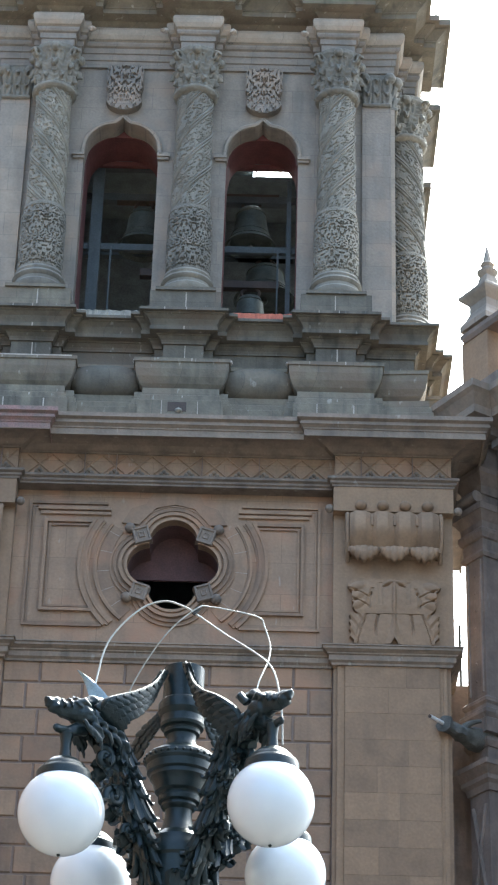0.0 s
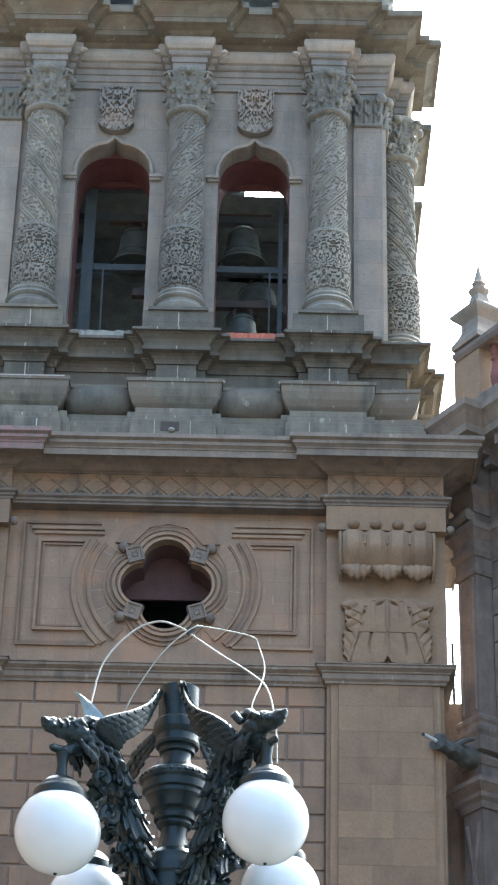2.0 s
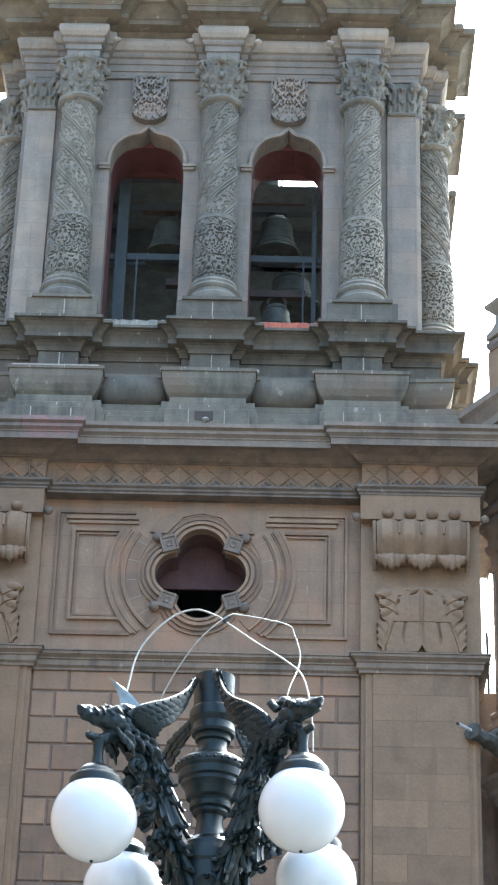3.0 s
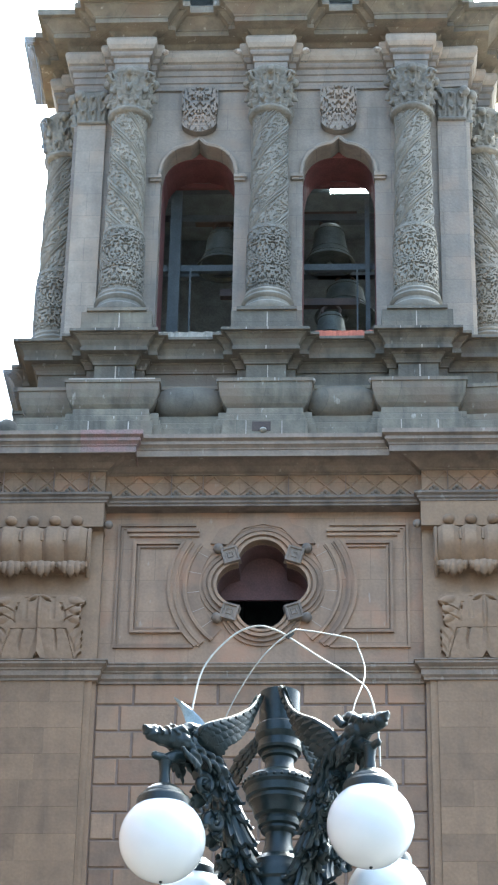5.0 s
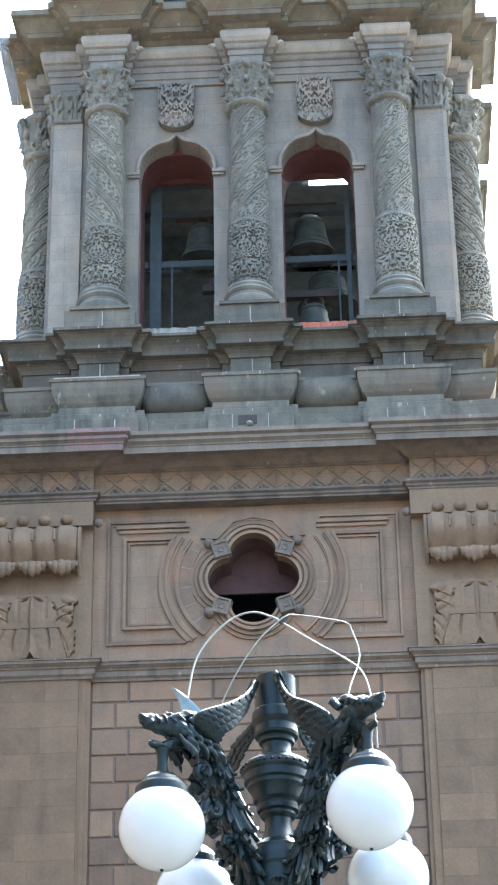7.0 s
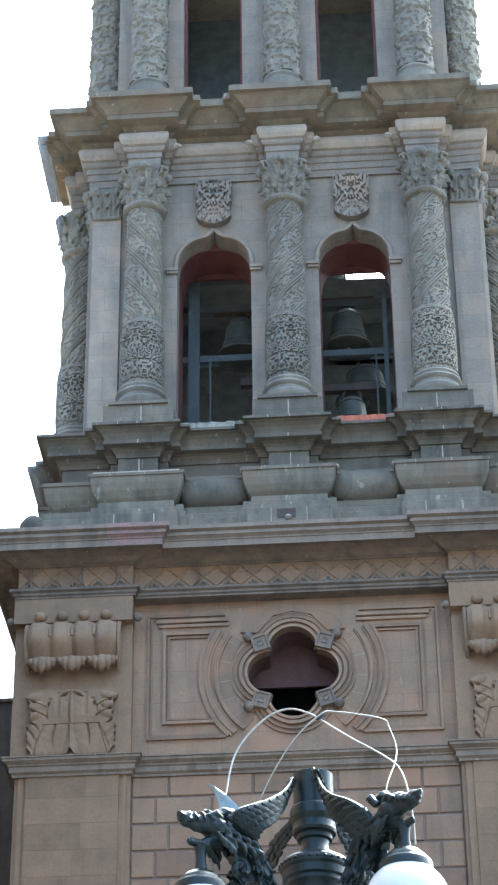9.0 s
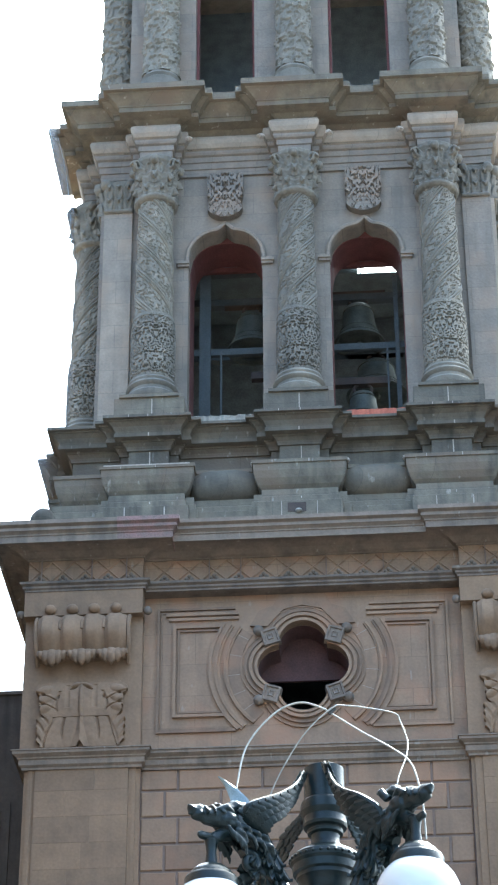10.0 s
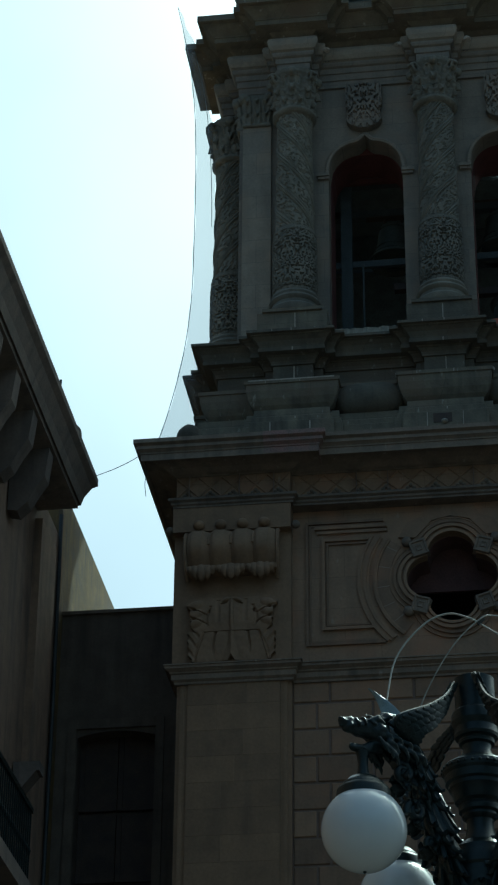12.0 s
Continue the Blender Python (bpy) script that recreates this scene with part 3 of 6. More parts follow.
    box(bm, cx - 0.71, cx + 0.71, -0.40, -0.19, 18.40, 18.485)
    part("fringe_band", bm, PIER, root)

    # two tiers of carved acanthus that lie close on the slab: lobed side leaves, a stem with a small volute, soft tongues between
    def blob(m, v, a, b, ra, rb, lean=0.0):
        d = math.hypot((m - a - lean * (v - b)) / ra, (v - b) / rb)
        return max(0.0, 1 - d * d)

    def groove(d, w):
        return max(0.0, 1 - (d / w) ** 2)

    def acanthus(u, v):
        m = abs(u - 0.5)                      # 0 on the stem, 0.5 at the rim
        if v > 0.46:
            w = (v - 0.46) / 0.54
            rim = 0.455 + 0.05 * max(0.0, math.sin(w * 9.0 + 0.7)) - 0.10 * max(0.0, 0.32 - w) / 0.32 - 0.03 * (w > 0.93)
            if m > rim:
                return -1
            h = 0.50 + 0.18 * math.sin(math.pi * min(1.0, w * 1.05))
            h += 0.26 * max(blob(m, w, 0.40, y_, 0.085, 0.15, -0.25) for y_ in (0.24, 0.50, 0.76))
            for y_ in (0.37, 0.63):
                h -= 0.55 * blob(m, w, 0.415, y_, 0.022, 0.035)
                h -= 0.22 * groove(w - y_ - 1.1 * (m - 0.41), 0.030) * (m > 0.27)
            h += 0.34 * blob(m, w, 0.0, 0.45, 0.028, 0.58)
            h -= 0.16 * groove(m - 0.245 - 0.03 * math.sin(5 * w), 0.022) * (0.15 < w < 0.72)
            h -= 0.45 * blob(m, w, 0.245, 0.56, 0.016, 0.07)
            h += 0.28 * blob(m, w, 0.055, 0.90, 0.05, 0.07, -0.5)
            h -= 0.42 * blob(m, w, 0.085, 0.80, 0.030, 0.05, -0.7)
            h -= 0.10 * groove(m - 0.15, 0.030) * (0.25 < w < 0.9)
            return max(0.05, min(1.0, h))
        rim = 0.488 - 0.022 * abs(math.sin(v * 30)) - 0.05 * max(0.0, 0.12 - v) / 0.12
        if m > rim or (m < 0.035 and v < 0.075 - 2.0 * m):
            return -1
        if v > 0.452:
            return 0.18
        h = 0.34 + 0.55 * v
        side = 0.30 + 0.10 * (0.46 - v) / 0.46
        if m > side:
            h += 0.20 - 0.18 * max(0.0, math.sin((v * 1.0 - (m - side) * 1.3) * 44)) * min(1.0, (m - side) / 0.06)
        h -= 0.14 * groove(m - side - 0.02 * math.sin(9 * v), 0.025)
        h += 0.42 * max(0.0, 1 - m / (0.030 + 0.07 * max(0.0, 0.34 - v) / 0.34)) * (v < 0.44)
        h -= 0.34 * groove(m - 0.18 - 0.02 * math.sin(8 * v), 0.018) * min(1.0, max(0.0, v - 0.10) / 0.15)
        h += 0.10 * blob(m, v, 0.125, 0.24, 0.09, 0.26)
        return max(0.05, min(1.0, h))
    bm = bmesh.new()
    relief(bm, 1.42, 1.09, 0.135, acanthus, 170, 130, 0.06)
    for v in bm.verts:
        v.co += Vector((cx, -0.215, 17.45)) + noise.noise_vector(v.co * 11.0) * 0.006
    part("acanthus", bm, PIER, root, smooth=True)

console(-1)
console(1)

# ---------------------------------------------------------------- lower entablature
ENT = ((-4.34, 8.0), (-4.34, -0.36), (-2.46, -0.36), (-2.46, -0.22), (2.46, -0.22), (2.46, -0.36), (4.34, -0.36), (4.34, 3.8))
bm = bmesh.new()
sweep(bm, ENT, ((-0.35, 19.545), (0.015, 19.545), (0.015, 19.575), (0.045, 19.595), (0.045, 19.63), (0.09, 19.655), (0.09, 19.69), (0.07, 19.705), (-0.35, 19.706)))
part("architrave_moulding", bm, WEATHERED, tower)
bm = bmesh.new()
sweep(bm, ENT, ((-0.4, 19.707), (-0.03, 19.707), (-0.03, 20.11), (-0.4, 20.11)))
frieze = part("frieze", bm, PANEL, tower)
bm = bmesh.new()
sweep(bm, ENT, ((-0.4, 20.112), (-0.005, 20.112), (0.0, 20.13), (0.05, 20.145), (0.13, 20.20), (0.27, 20.235), (0.44, 20.24), (0.44, 20.185), (0.475, 20.18), (0.475, 20.29), (0.49, 20.295), (0.49, 20.32), (0.53, 20.355), (0.545, 20.36), (0.545, 20.40), (0.53, 20.405), (0.53, 20.425), (0.585, 20.455), (0.585, 20.525), (0.55, 20.54), (-0.5, 20.64)))
cornice = part("cornice", bm, WEATHERED, tower)


def lattice(x0, x1, y, n):
    """Crossed ribs with a small fleuron at each foot, raised on the frieze."""
    w = (x1 - x0) / n
    for i in range(n):
        for up in (0, 1):
            xa = x0 + i * w
            za, zb = (19.74, 20.09) if up else (20.09, 19.74)
            bm = bmesh.new()
            a, b = Vector((xa, y, za)), Vector((xa + w, y, zb))
            d = (b - a).normalized()
            s = Vector((-d.z, 0, d.x)) * 0.017
            v = [bm.verts.new(p) for p in (a - s, b - s, b + s, a + s)]
            v2 = [bm.verts.new(p.co + Vector((0, 0.05, 0))) for p in v]
            ridge = [bm.verts.new(a + Vector((0, -0.020, 0))), bm.verts.new(b + Vector((0, -0.020, 0)))]
            bm.faces.new((v[0], v[1], ridge[1], ridge[0]))
            bm.faces.new((ridge[0], ridge[1], v[2], v[3]))
            bm.faces.new((v[1], v[0], v2[0], v2[1]))
            bm.faces.new((v[3], v[2], v2[2], v2[3]))
            part("lattice_rib", bm, PANEL, frieze)
        bm = bmesh.new()
        for k in (-1, 0, 1):
            sphere(bm, (x0 + (i + 0.5) * w + k * 0.045, y, 19.77 + (0.045 if k == 0 else 0)), 0.035, 8, 6)
        part("fleuron", bm, WEATHERED, frieze, smooth=True)


lattice(-2.36, 2.36, -0.195, 12)
lattice(2.50, 4.31, -0.335, 5)
lattice(-4.31, -2.50, -0.335, 5)
# joints between the cornice's stones, as thin proud slivers of mortar
for x in (-4.1, -3.3, -2.75, -1.45, -0.95, 0.4, 1.3, 2.9, 3.7):
    bm = bmesh.new()
    yy = -0.36 if abs(x) > 2.46 else -0.22
    box(bm, x - 0.006, x + 0.006, yy - 0.05, yy + 0.0265, 19.71, 20.108)
    part("joint", bm, MORTAR, frieze)
# a reddish replaced stone at the corner of the cornice
bm = bmesh.new()
sweep(bm, ((-2.85, -0.36), (-2.457, -0.36), (-2.457, -0.22)), ((0.47, 20.19), (0.479, 20.19), (0.479, 20.288), (0.494, 20.295), (0.494, 20.32), (0.534, 20.353), (0.549, 20.358), (0.549, 20.402), (0.534, 20.407), (0.534, 20.423), (0.589, 20.453), (0.589, 20.528), (0.55, 20.545), (0.3, 20.58)))
part("replaced_stone", bm, REDSTONE, cornice, "reddish replaced stone in the cornice")

# ---------------------------------------------------------------- bell stage
CY = 4.25                                      # the tower's axis
COLS = (-2.5, 0.0, 2.5)


def breaks(half, plane, back, corner, step=0.0):
    """The plan of a stage, a square round the axis with a break forward at each column: a closed loop, seen from above clockwise."""
    side = [(-corner, -back)]
    for c in COLS:
        if step:
            mid = back + (plane - back) * 0.45
            side += [(c - half - step, -back), (c - half - step, -mid), (c - half, -mid), (c - half, -plane), (c + half, -plane), (c + half, -mid), (c + half + step, -mid), (c + half + step, -back)]
            continue
        side += [(c - half, -back), (c - half, -plane), (c + half, -plane), (c + half, -back)]
    out = []
    for k in range(4):
        ca, sa = (1, 0, -1, 0)[k], (0, 1, 0, -1)[k]
        for x, y in side:
            out.append((x * ca - y * sa, CY + x * sa + y * ca))
    return out


PED = breaks(0.33, 4.10, 3.80, 3.80, 0.15)
bm = bmesh.new()
sweep(bm, breaks(0.40, 4.06, 3.80, 3.85, 0.14), ((-1.2, 20.58), (0.31, 20.58), (0.31, 20.90), (0.29, 20.915), (0.29, 21.20), (0.26, 21.22), (0.255, 21.31), (0.225, 21.33), (0.22, 21.46), (-1.2, 21.46)), True)
part("plinth_course", bm, DIRTY, tower)
bm = bmesh.new()
sweep(bm, breaks(0.56, 4.06, 3.80, 3.85), ((-1.2, 21.462), (-0.02, 21.462), (0.05, 21.52), (0.12, 21.61), (0.17, 21.72), (0.20, 21.85), (0.205, 21.97), (0.225, 21.975), (0.225, 22.04), (0.20, 22.055), (-0.2, 22.10), (-1.2, 22.11)), True)
part("cushion_course", bm, DIRTY, tower)
bm = bmesh.new()
sweep(bm, PED, ((-1.2, 22.112), (0.0, 22.112), (0.0, 22.40), (0.03, 22.402), (0.03, 22.43), (0.045, 22.47), (0.09, 22.53), (0.11, 22.535), (0.11, 22.562), (0.225, 22.565), (0.225, 22.635), (0.205, 22.64), (0.215, 22.68), (0.25, 22.75), (0.31, 22.805), (0.34, 22.815), (0.34, 22.838), (0.40, 22.84), (0.40, 22.89), (0.37, 22.91), (0.0, 23.0), (-1.2, 23.05)), True)
part("pedestal_cap", bm, DIRTY, tower)
# swollen cushions in the bays between the pedestals
for c in (-1.25, 1.25):
    bm = bmesh.new()
    sphere(bm, (0, 0, 0), 1.0, 28, 16)
    for v in bm.verts:
        v.co = Vector((math.copysign(abs(v.co.x) ** 0.6, v.co.x) * 0.60, v.co.y * 0.27, v.co.z * 0.31))
    j = part("cushion", bm, DIRTY, tower, smooth="round")
    j.matrix_basis = pose(c, 0.34, 21.74)
# a loose rounded stone left on the cornice, a highlight line painted pale on one cushion's lip
bm = bmesh.new()
sphere(bm, (-4.10, -0.50, 20.77), 0.20, 16, 10, 1.0)
for v in bm.verts:
    v.co += noise.noise_vector(v.co * 6.0) * 0.03
part("loose_stone", bm, DIRTY, tower, smooth=True)
bm = bmesh.new()
box(bm, -3.22, -1.80, -0.040, 0.1, 22.022, 22.044)
part("lip_highlight", bm, LIME_AND_HIGHLIGHT, tower)
# drain hole in the middle plinth, its inner shade painted as a dark block
bm = bmesh.new()
box(bm, -0.20, 0.10, -0.106, 0.05, 20.99, 21.16)
part("drain_hole", bm, WOOD_AND_HOLES, tower, "drain hole painted as a dark block")
bm = bmesh.new()
sphere(bm, (-0.02, -0.112, 21.0), 0.06, 10, 6, 0.7)
part("mortar_lump", bm, PALE, tower, smooth=True)

WALLF = 0.78                                   # the bell stage's wall face (y)
WIN = ((-1.28, 0.655), (1.20, 0.635))
SPRING, SILLZ, WTOP = 26.72, 23.28, 28.62


def arch_z(u):
    """The ogee arch's rise over its springing; u from -1 to 1."""
    u = min(1.0, abs(u))
    return 0.64 * math.sqrt(max(0.0, 1 - u ** 2.6)) + 0.13 * max(0.0, 1 - u / 0.24) ** 1.6


def arched_wall(bm, y0, y1, x0, x1, z0, z1, wins, spring, sill, rise, n=28):
    xs = sorted(wins)
    edges = [x0] + [e for c, h in xs for e in (c - h, c + h)] + [x1]
    for i in range(0, len(edges), 2):
        box(bm, edges[i], edges[i + 1], y0, y1, z0, z1)
    for c, h in xs:
        box(bm, c - h, c + h, y0, y1, z0, sill)
        for k in range(n):
            ua, ub = -1 + 2 * k / n, -1 + 2 * (k + 1) / n
            xa, xb = c + h * ua, c + h * ub
            za, zb = spring + rise(ua), spring + rise(ub)
            v = [bm.verts.new(p) for p in ((xa, y0, za), (xb, y0, zb), (xb, y0, z1), (xa, y0, z1), (xa, y1, za), (xb, y1, zb), (xb, y1, z1), (xa, y1, z1))]
            for f in ((0, 1, 2, 3), (7, 6, 5, 4), (0, 4, 5, 1), (3, 2, 6, 7)):
                bm.faces.new([v[j] for j in f])


def turned(bm, k):
    ca, sa = (1, 0, -1, 0)[k], (0, 1, 0, -1)[k]
    for v in bm.verts:
        x, y = v.co.x, v.co.y - CY
        v.co.x, v.co.y = x * ca - y * sa, CY + x * sa + y * ca


for k in range(4):
    bm = bmesh.new()
    wins = WIN if k != 2 else ()
    arched_wall(bm, WALLF, WALLF + 0.35, -3.44, 3.44 if k % 2 == 0 else 3.085, 23.0, 29.3, wins, SPRING, SILLZ, arch_z)
    if k % 2:
        for v in bm.verts:
            v.co.x = max(-3.085, v.co.x)
    bmesh.ops.remove_doubles(bm, verts=bm.verts, dist=0.0005)
    turned(bm, k)
    part("belfry_wall", bm, GREY, tower)
# red-painted inner leaf, a little wider than the stone
bm = bmesh.new()
arched_wall(bm, WALLF + 0.352, WALLF + 1.05, -3.0, 3.0, 23.0, 28.9, ((-1.28, 0.645), (1.20, 0.625)), SPRING, SILLZ - 0.1, lambda u: min(0.64, arch_z(u)) - 0.01)
bmesh.ops.remove_doubles(bm, verts=bm.verts, dist=0.0005)
part("window_reveal", bm, RED, tower, "red-painted inner arch of the belfry windows")
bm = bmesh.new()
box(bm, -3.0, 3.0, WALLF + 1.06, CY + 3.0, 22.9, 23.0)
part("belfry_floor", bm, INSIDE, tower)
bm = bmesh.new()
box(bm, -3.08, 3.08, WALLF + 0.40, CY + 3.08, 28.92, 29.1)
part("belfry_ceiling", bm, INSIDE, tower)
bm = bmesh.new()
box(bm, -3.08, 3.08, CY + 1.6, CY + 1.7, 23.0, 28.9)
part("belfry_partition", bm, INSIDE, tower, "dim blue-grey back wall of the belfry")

for c, h in WIN:
    # archivolt and imposts
    bm = bmesh.new()
    pts_i = []
    for i in range(41):
        u = -1 + i / 20
        pts_i.append((c + h * u, SPRING + arch_z(u)))
    rows = []
    for i, (x, z) in enumerate(pts_i):
        a, b = pts_i[max(0, i - 1)], pts_i[min(40, i + 1)]
        t = Vector((b[0] - a[0], b[1] - a[1])).normalized()
        if i in (0, 40):
            t = Vector((0, 1 if i == 0 else -1))
        nn = Vector((-t.y, t.x))
        rows.append([bm.verts.new((x + nn.x * d, y, z + nn.y * d)) for d, y in ((0.0, WALLF + 0.02), (0.005, WALLF - 0.05), (0.045, WALLF - 0.07), (0.075, WALLF - 0.05), (0.09, WALLF + 0.02))])
    for a, b in zip(rows, rows[1:]):
        for j in range(4):
            bm.faces.new((a[j], a[j + 1], b[j + 1], b[j]))
    part("arch_moulding", bm, GREY, tower, smooth=True)
    for sx in (-1, 1):
        bm = bmesh.new()
        x0 = c + sx * (h + 0.005)
        for z, w, d in ((26.60, 0.18, 0.05), (26.65, 0.20, 0.08), (26.70, 0.17, 0.05)):
            xa, xb = sorted((x0 - sx * 0.02, x0 + sx * w))
            box(bm, xa, xb, WALLF - d, WALLF + 0.12, z, z + 0.049)
        part("impost", bm, GREY, tower)

# carved cartouches over the windows


def cartouche_fn(seed):
    """A shield with a notched top, drilled scrollwork in its upper part and hanging leaves below."""
    def f(u, v):
        x = abs(u - 0.5) * 2
        half = 0.97 - 0.10 * math.sin(math.pi * min(1.0, v * 1.6)) ** 2 if v > 0.22 else 0.93 * math.sqrt(max(0.0, 1 - ((0.22 - v) / 0.23) ** 2))
        if x > half or (v > 0.95 and 0.15 < abs(math.sin(u * 9.4)) < 0.4):
            return -1
        rim = 0.22 if x > half - 0.10 else 0.0
        dome = 0.30 * (1 - x * x)
        deep = 0.48 if v > 0.36 else 0.24
        return max(0.0, min(1.0, 0.58 - deep + dome + rim + deep * ornament(x * 0.62, v * 0.95, seed, 16.0)))
    return f


for i, (c, h) in enumerate(WIN):
    bm = bmesh.new()
    relief(bm, 0.68, 1.0, 0.11, cartouche_fn(3.1), 80, 116, 0.07)
    for v in bm.verts:
        v.co += Vector((c, WALLF - 0.05, 28.10))
    part("cartouche", bm, GREY, tower, "carved foliage cartouche over the window")

# worn sills
for (c, h), mt, lab in ((WIN[0], PALE, "chipped pale mortar window sill"), (WIN[1], BRICKRED, "broken brick-red window sill")):
    bm = bmesh.new()
    rows = []
    for i in range(25):
        x = c - h + 0.06 + (2 * h - 0.12) * i / 24
        t, f = random.uniform(-0.014, 0.012), random.uniform(0, 0.035)
        rows.append([bm.verts.new(p) for p in ((x, 0.50 + f, 23.12), (x, 0.50 + f, 23.29 + t), (x, WALLF + 0.05, 23.30 + t), (x, WALLF + 0.05, 23.12))])
    for a, b in zip(rows, rows[1:]):
        for j in range(4):
            bm.faces.new((a[j], a[(j + 1) % 4], b[(j + 1) % 4], b[j]))
    bm.faces.new(rows[0])
    bm.faces.new(rows[-1][::-1])
    part("window_sill", bm, mt, tower, lab)
    bm = bmesh.new()
    box(bm, c - h - 0.02, c + h + 0.02, 0.42, WALLF + 0.02, 22.9, 23.118)
    part("sill_support", bm, DIRTY, tower)

# columns


def column_meshes(turn):
    out = {}
    bm = bmesh.new()
    box(bm, -0.59, 0.59, -0.42, 0.40, 23.0, 23.40)
    box(bm, -0.50, 0.50, -0.46, 0.40, 23.401, 23.46)
    out["plinth"] = finish(bm, "plinth", DIRTY)
    bm = bmesh.new()
    lathe(bm, ((0.44, 23.46), (0.465, 23.50), (0.465, 23.58), (0.43, 23.62), (0.405, 23.64), (0.40, 23.70), (0.425, 23.72), (0.445, 23.76), (0.425, 23.80), (0.40, 23.82), (0.415, 23.86), (0.40, 23.90)), 36)
    out["base"] = finish(bm, "base", CARVED, True)
    bm = bmesh.new()

    def drum(a, z):
        e = max(0.0, 1 - abs((z - 24.55) / 0.66) ** 6)
        u = (a / (2 * math.pi) * 7) % 1 * 2 - 1
        rim = 0.012 * (abs(z - 24.55) > 0.60)
        return 0.042 * e * ornament(u * 0.17, (z - 24.55) * 0.9, 1.7, 27.0, -0.19) + rim
    lathe(bm, [(0.344, 23.88 + 1.36 * i / 140) for i in range(141)], 224, fn=drum)
    out["drum"] = finish(bm, "drum", CARVED)
    bm = bmesh.new()

    def twist(a, z):
        ph = ((4 * a + turn * z * 10.0) / (2 * math.pi)) % 1
        if ph < 0.22:                          # a rope of two fillets that winds round the shaft
            return 0.012 + 0.026 * abs(math.sin(2 * math.pi * ph / 0.22))
        u = (ph - 0.61) / 0.39
        return 0.022 * (1 - u ** 6) * ornament(u * 0.26, z * 0.85, 4.2 + int((4 * a + turn * z * 10.0) / (2 * math.pi)) % 4 * 3.0, 21.0, -0.17)
    lathe(bm, [(0.315 - 0.030 * i / 170, 25.24 + 2.50 * i / 170) for i in range(171)], 168, fn=twist)
    out["shaft"] = finish(bm, "shaft", CARVED)
    bm = bmesh.new()
    lathe(bm, ((0.26, 27.66), (0.35, 27.69), (0.390, 27.73), (0.390, 27.775), (0.335, 27.80), (0.31, 27.83), (0.30, 27.95), (0.31, 28.2), (0.36, 28.45), (0.42, 28.54), (0.43, 28.62)), 40)
    for i in range(18):
        a = 2 * math.pi * i / 18
        sphere(bm, (0.355 * math.cos(a), 0.355 * math.sin(a), 27.82), 0.035, 8, 6)
    for row, (z0, ln, r, wd, m, curl) in enumerate(((27.83, 0.28, 0.31, 0.25, 8, 0.85), (28.04, 0.34, 0.32, 0.26, 8, 0.85), (28.26, 0.28, 0.34, 0.18, 12, 0.50))):
        for i in range(m):
            a = 2 * math.pi * (i + 0.5 * (row + 1)) / m
            o = Vector((math.cos(a), math.sin(a), 0))
            leaf_shape(bm, o * r + Vector((0, 0, z0)), o, (0, 0, 1), ln, wd, curl, 0.045, 8, 4)
    for i in range(4):
        a = math.pi / 4 + i * math.pi / 2
        o = Vector((math.cos(a), math.sin(a), 0))
        e = Vector((-o.y, o.x, 0))
        for s2 in (-1, 1):
            pts = [o * (0.47 + 0.105 * (1 - 0.6 * q / 14) * math.cos(0.5 * q)) + e * s2 * 0.03 + Vector((0, 0, 28.42 + 0.105 * (1 - 0.6 * q / 14) * math.sin(0.5 * q))) for q in range(15)]
            tube(bm, pts, 0.028, 6)
        tube(bm, [o * 0.33 + Vector((0, 0, 28.18)), o * 0.42 + Vector((0, 0, 28.36))], 0.04, 6)
        b = i * math.pi / 2
        sphere(bm, (0.42 * math.cos(b), 0.42 * math.sin(b), 28.52), 0.085, 10, 8)
    out["capital"] = fused(bm, "capital", CARVED, 0.012, 0.009, 18.0)
    return out


MESH_R, MESH_L = column_meshes(1.0), column_meshes(-1.0)
for k in range(4):
    if k == 2:
        continue
    ca, sa = (1, 0, -1, 0)[k], (0, 1, 0, -1)[k]
    for c in COLS:
        x, y = c * ca + 3.78 * sa, CY + c * sa - 3.78 * ca
        col = new("column")
        col.parent = tower
        col["label"] = "engaged twisted stone column with carved drum and foliage capital"
        col.matrix_basis = pose(x, y, 0, 0, 0, 90 * k)
        for nm, me in (MESH_R if c < 0 else MESH_L).items():
            ob = new(nm, me)
            ob.parent = col

# plain strips at the corners with small capitals
for k in range(4):
    for sx in (-1, 1):
        bm = bmesh.new()
        xa, xb = sorted((sx * 2.95, sx * 3.46))
        box(bm, xa, xb, WALLF - 0.06, WALLF + 0.1, 23.05, 27.85)
        turned(bm, k)
        part("corner_pilaster", bm, GREY, tower)
        bm = bmesh.new()
        box(bm, xa, xb, WALLF - 0.04, WALLF + 0.1, 27.852, 28.6)
        tube(bm, [(xa, WALLF - 0.08, 27.87), (xb, WALLF - 0.08, 27.87)], 0.04, 8)
        for zz_, m, ln in ((27.90, 3, 0.32), (28.14, 3, 0.40)):
            for i in range(m):
                leaf_shape(bm, (sx * (2.95 + 0.51 * (i + 0.5) / m), WALLF - 0.06, zz_), (0, -1, 0), (0, 0, 1), ln, 0.22, 0.6, 0.045, 7, 4)
        sphere(bm, (sx * 3.44, WALLF - 0.10, 28.46), 0.11, 12, 8)
        sphere(bm, (sx * 3.0, WALLF - 0.10, 28.46), 0.09, 12, 8)
        turned(bm, k)
        ob = new("pilaster_capital", fused(bm, "pilaster_capital", CARVED, 0.013, 0.009, 18.0))
        ob.parent = tower

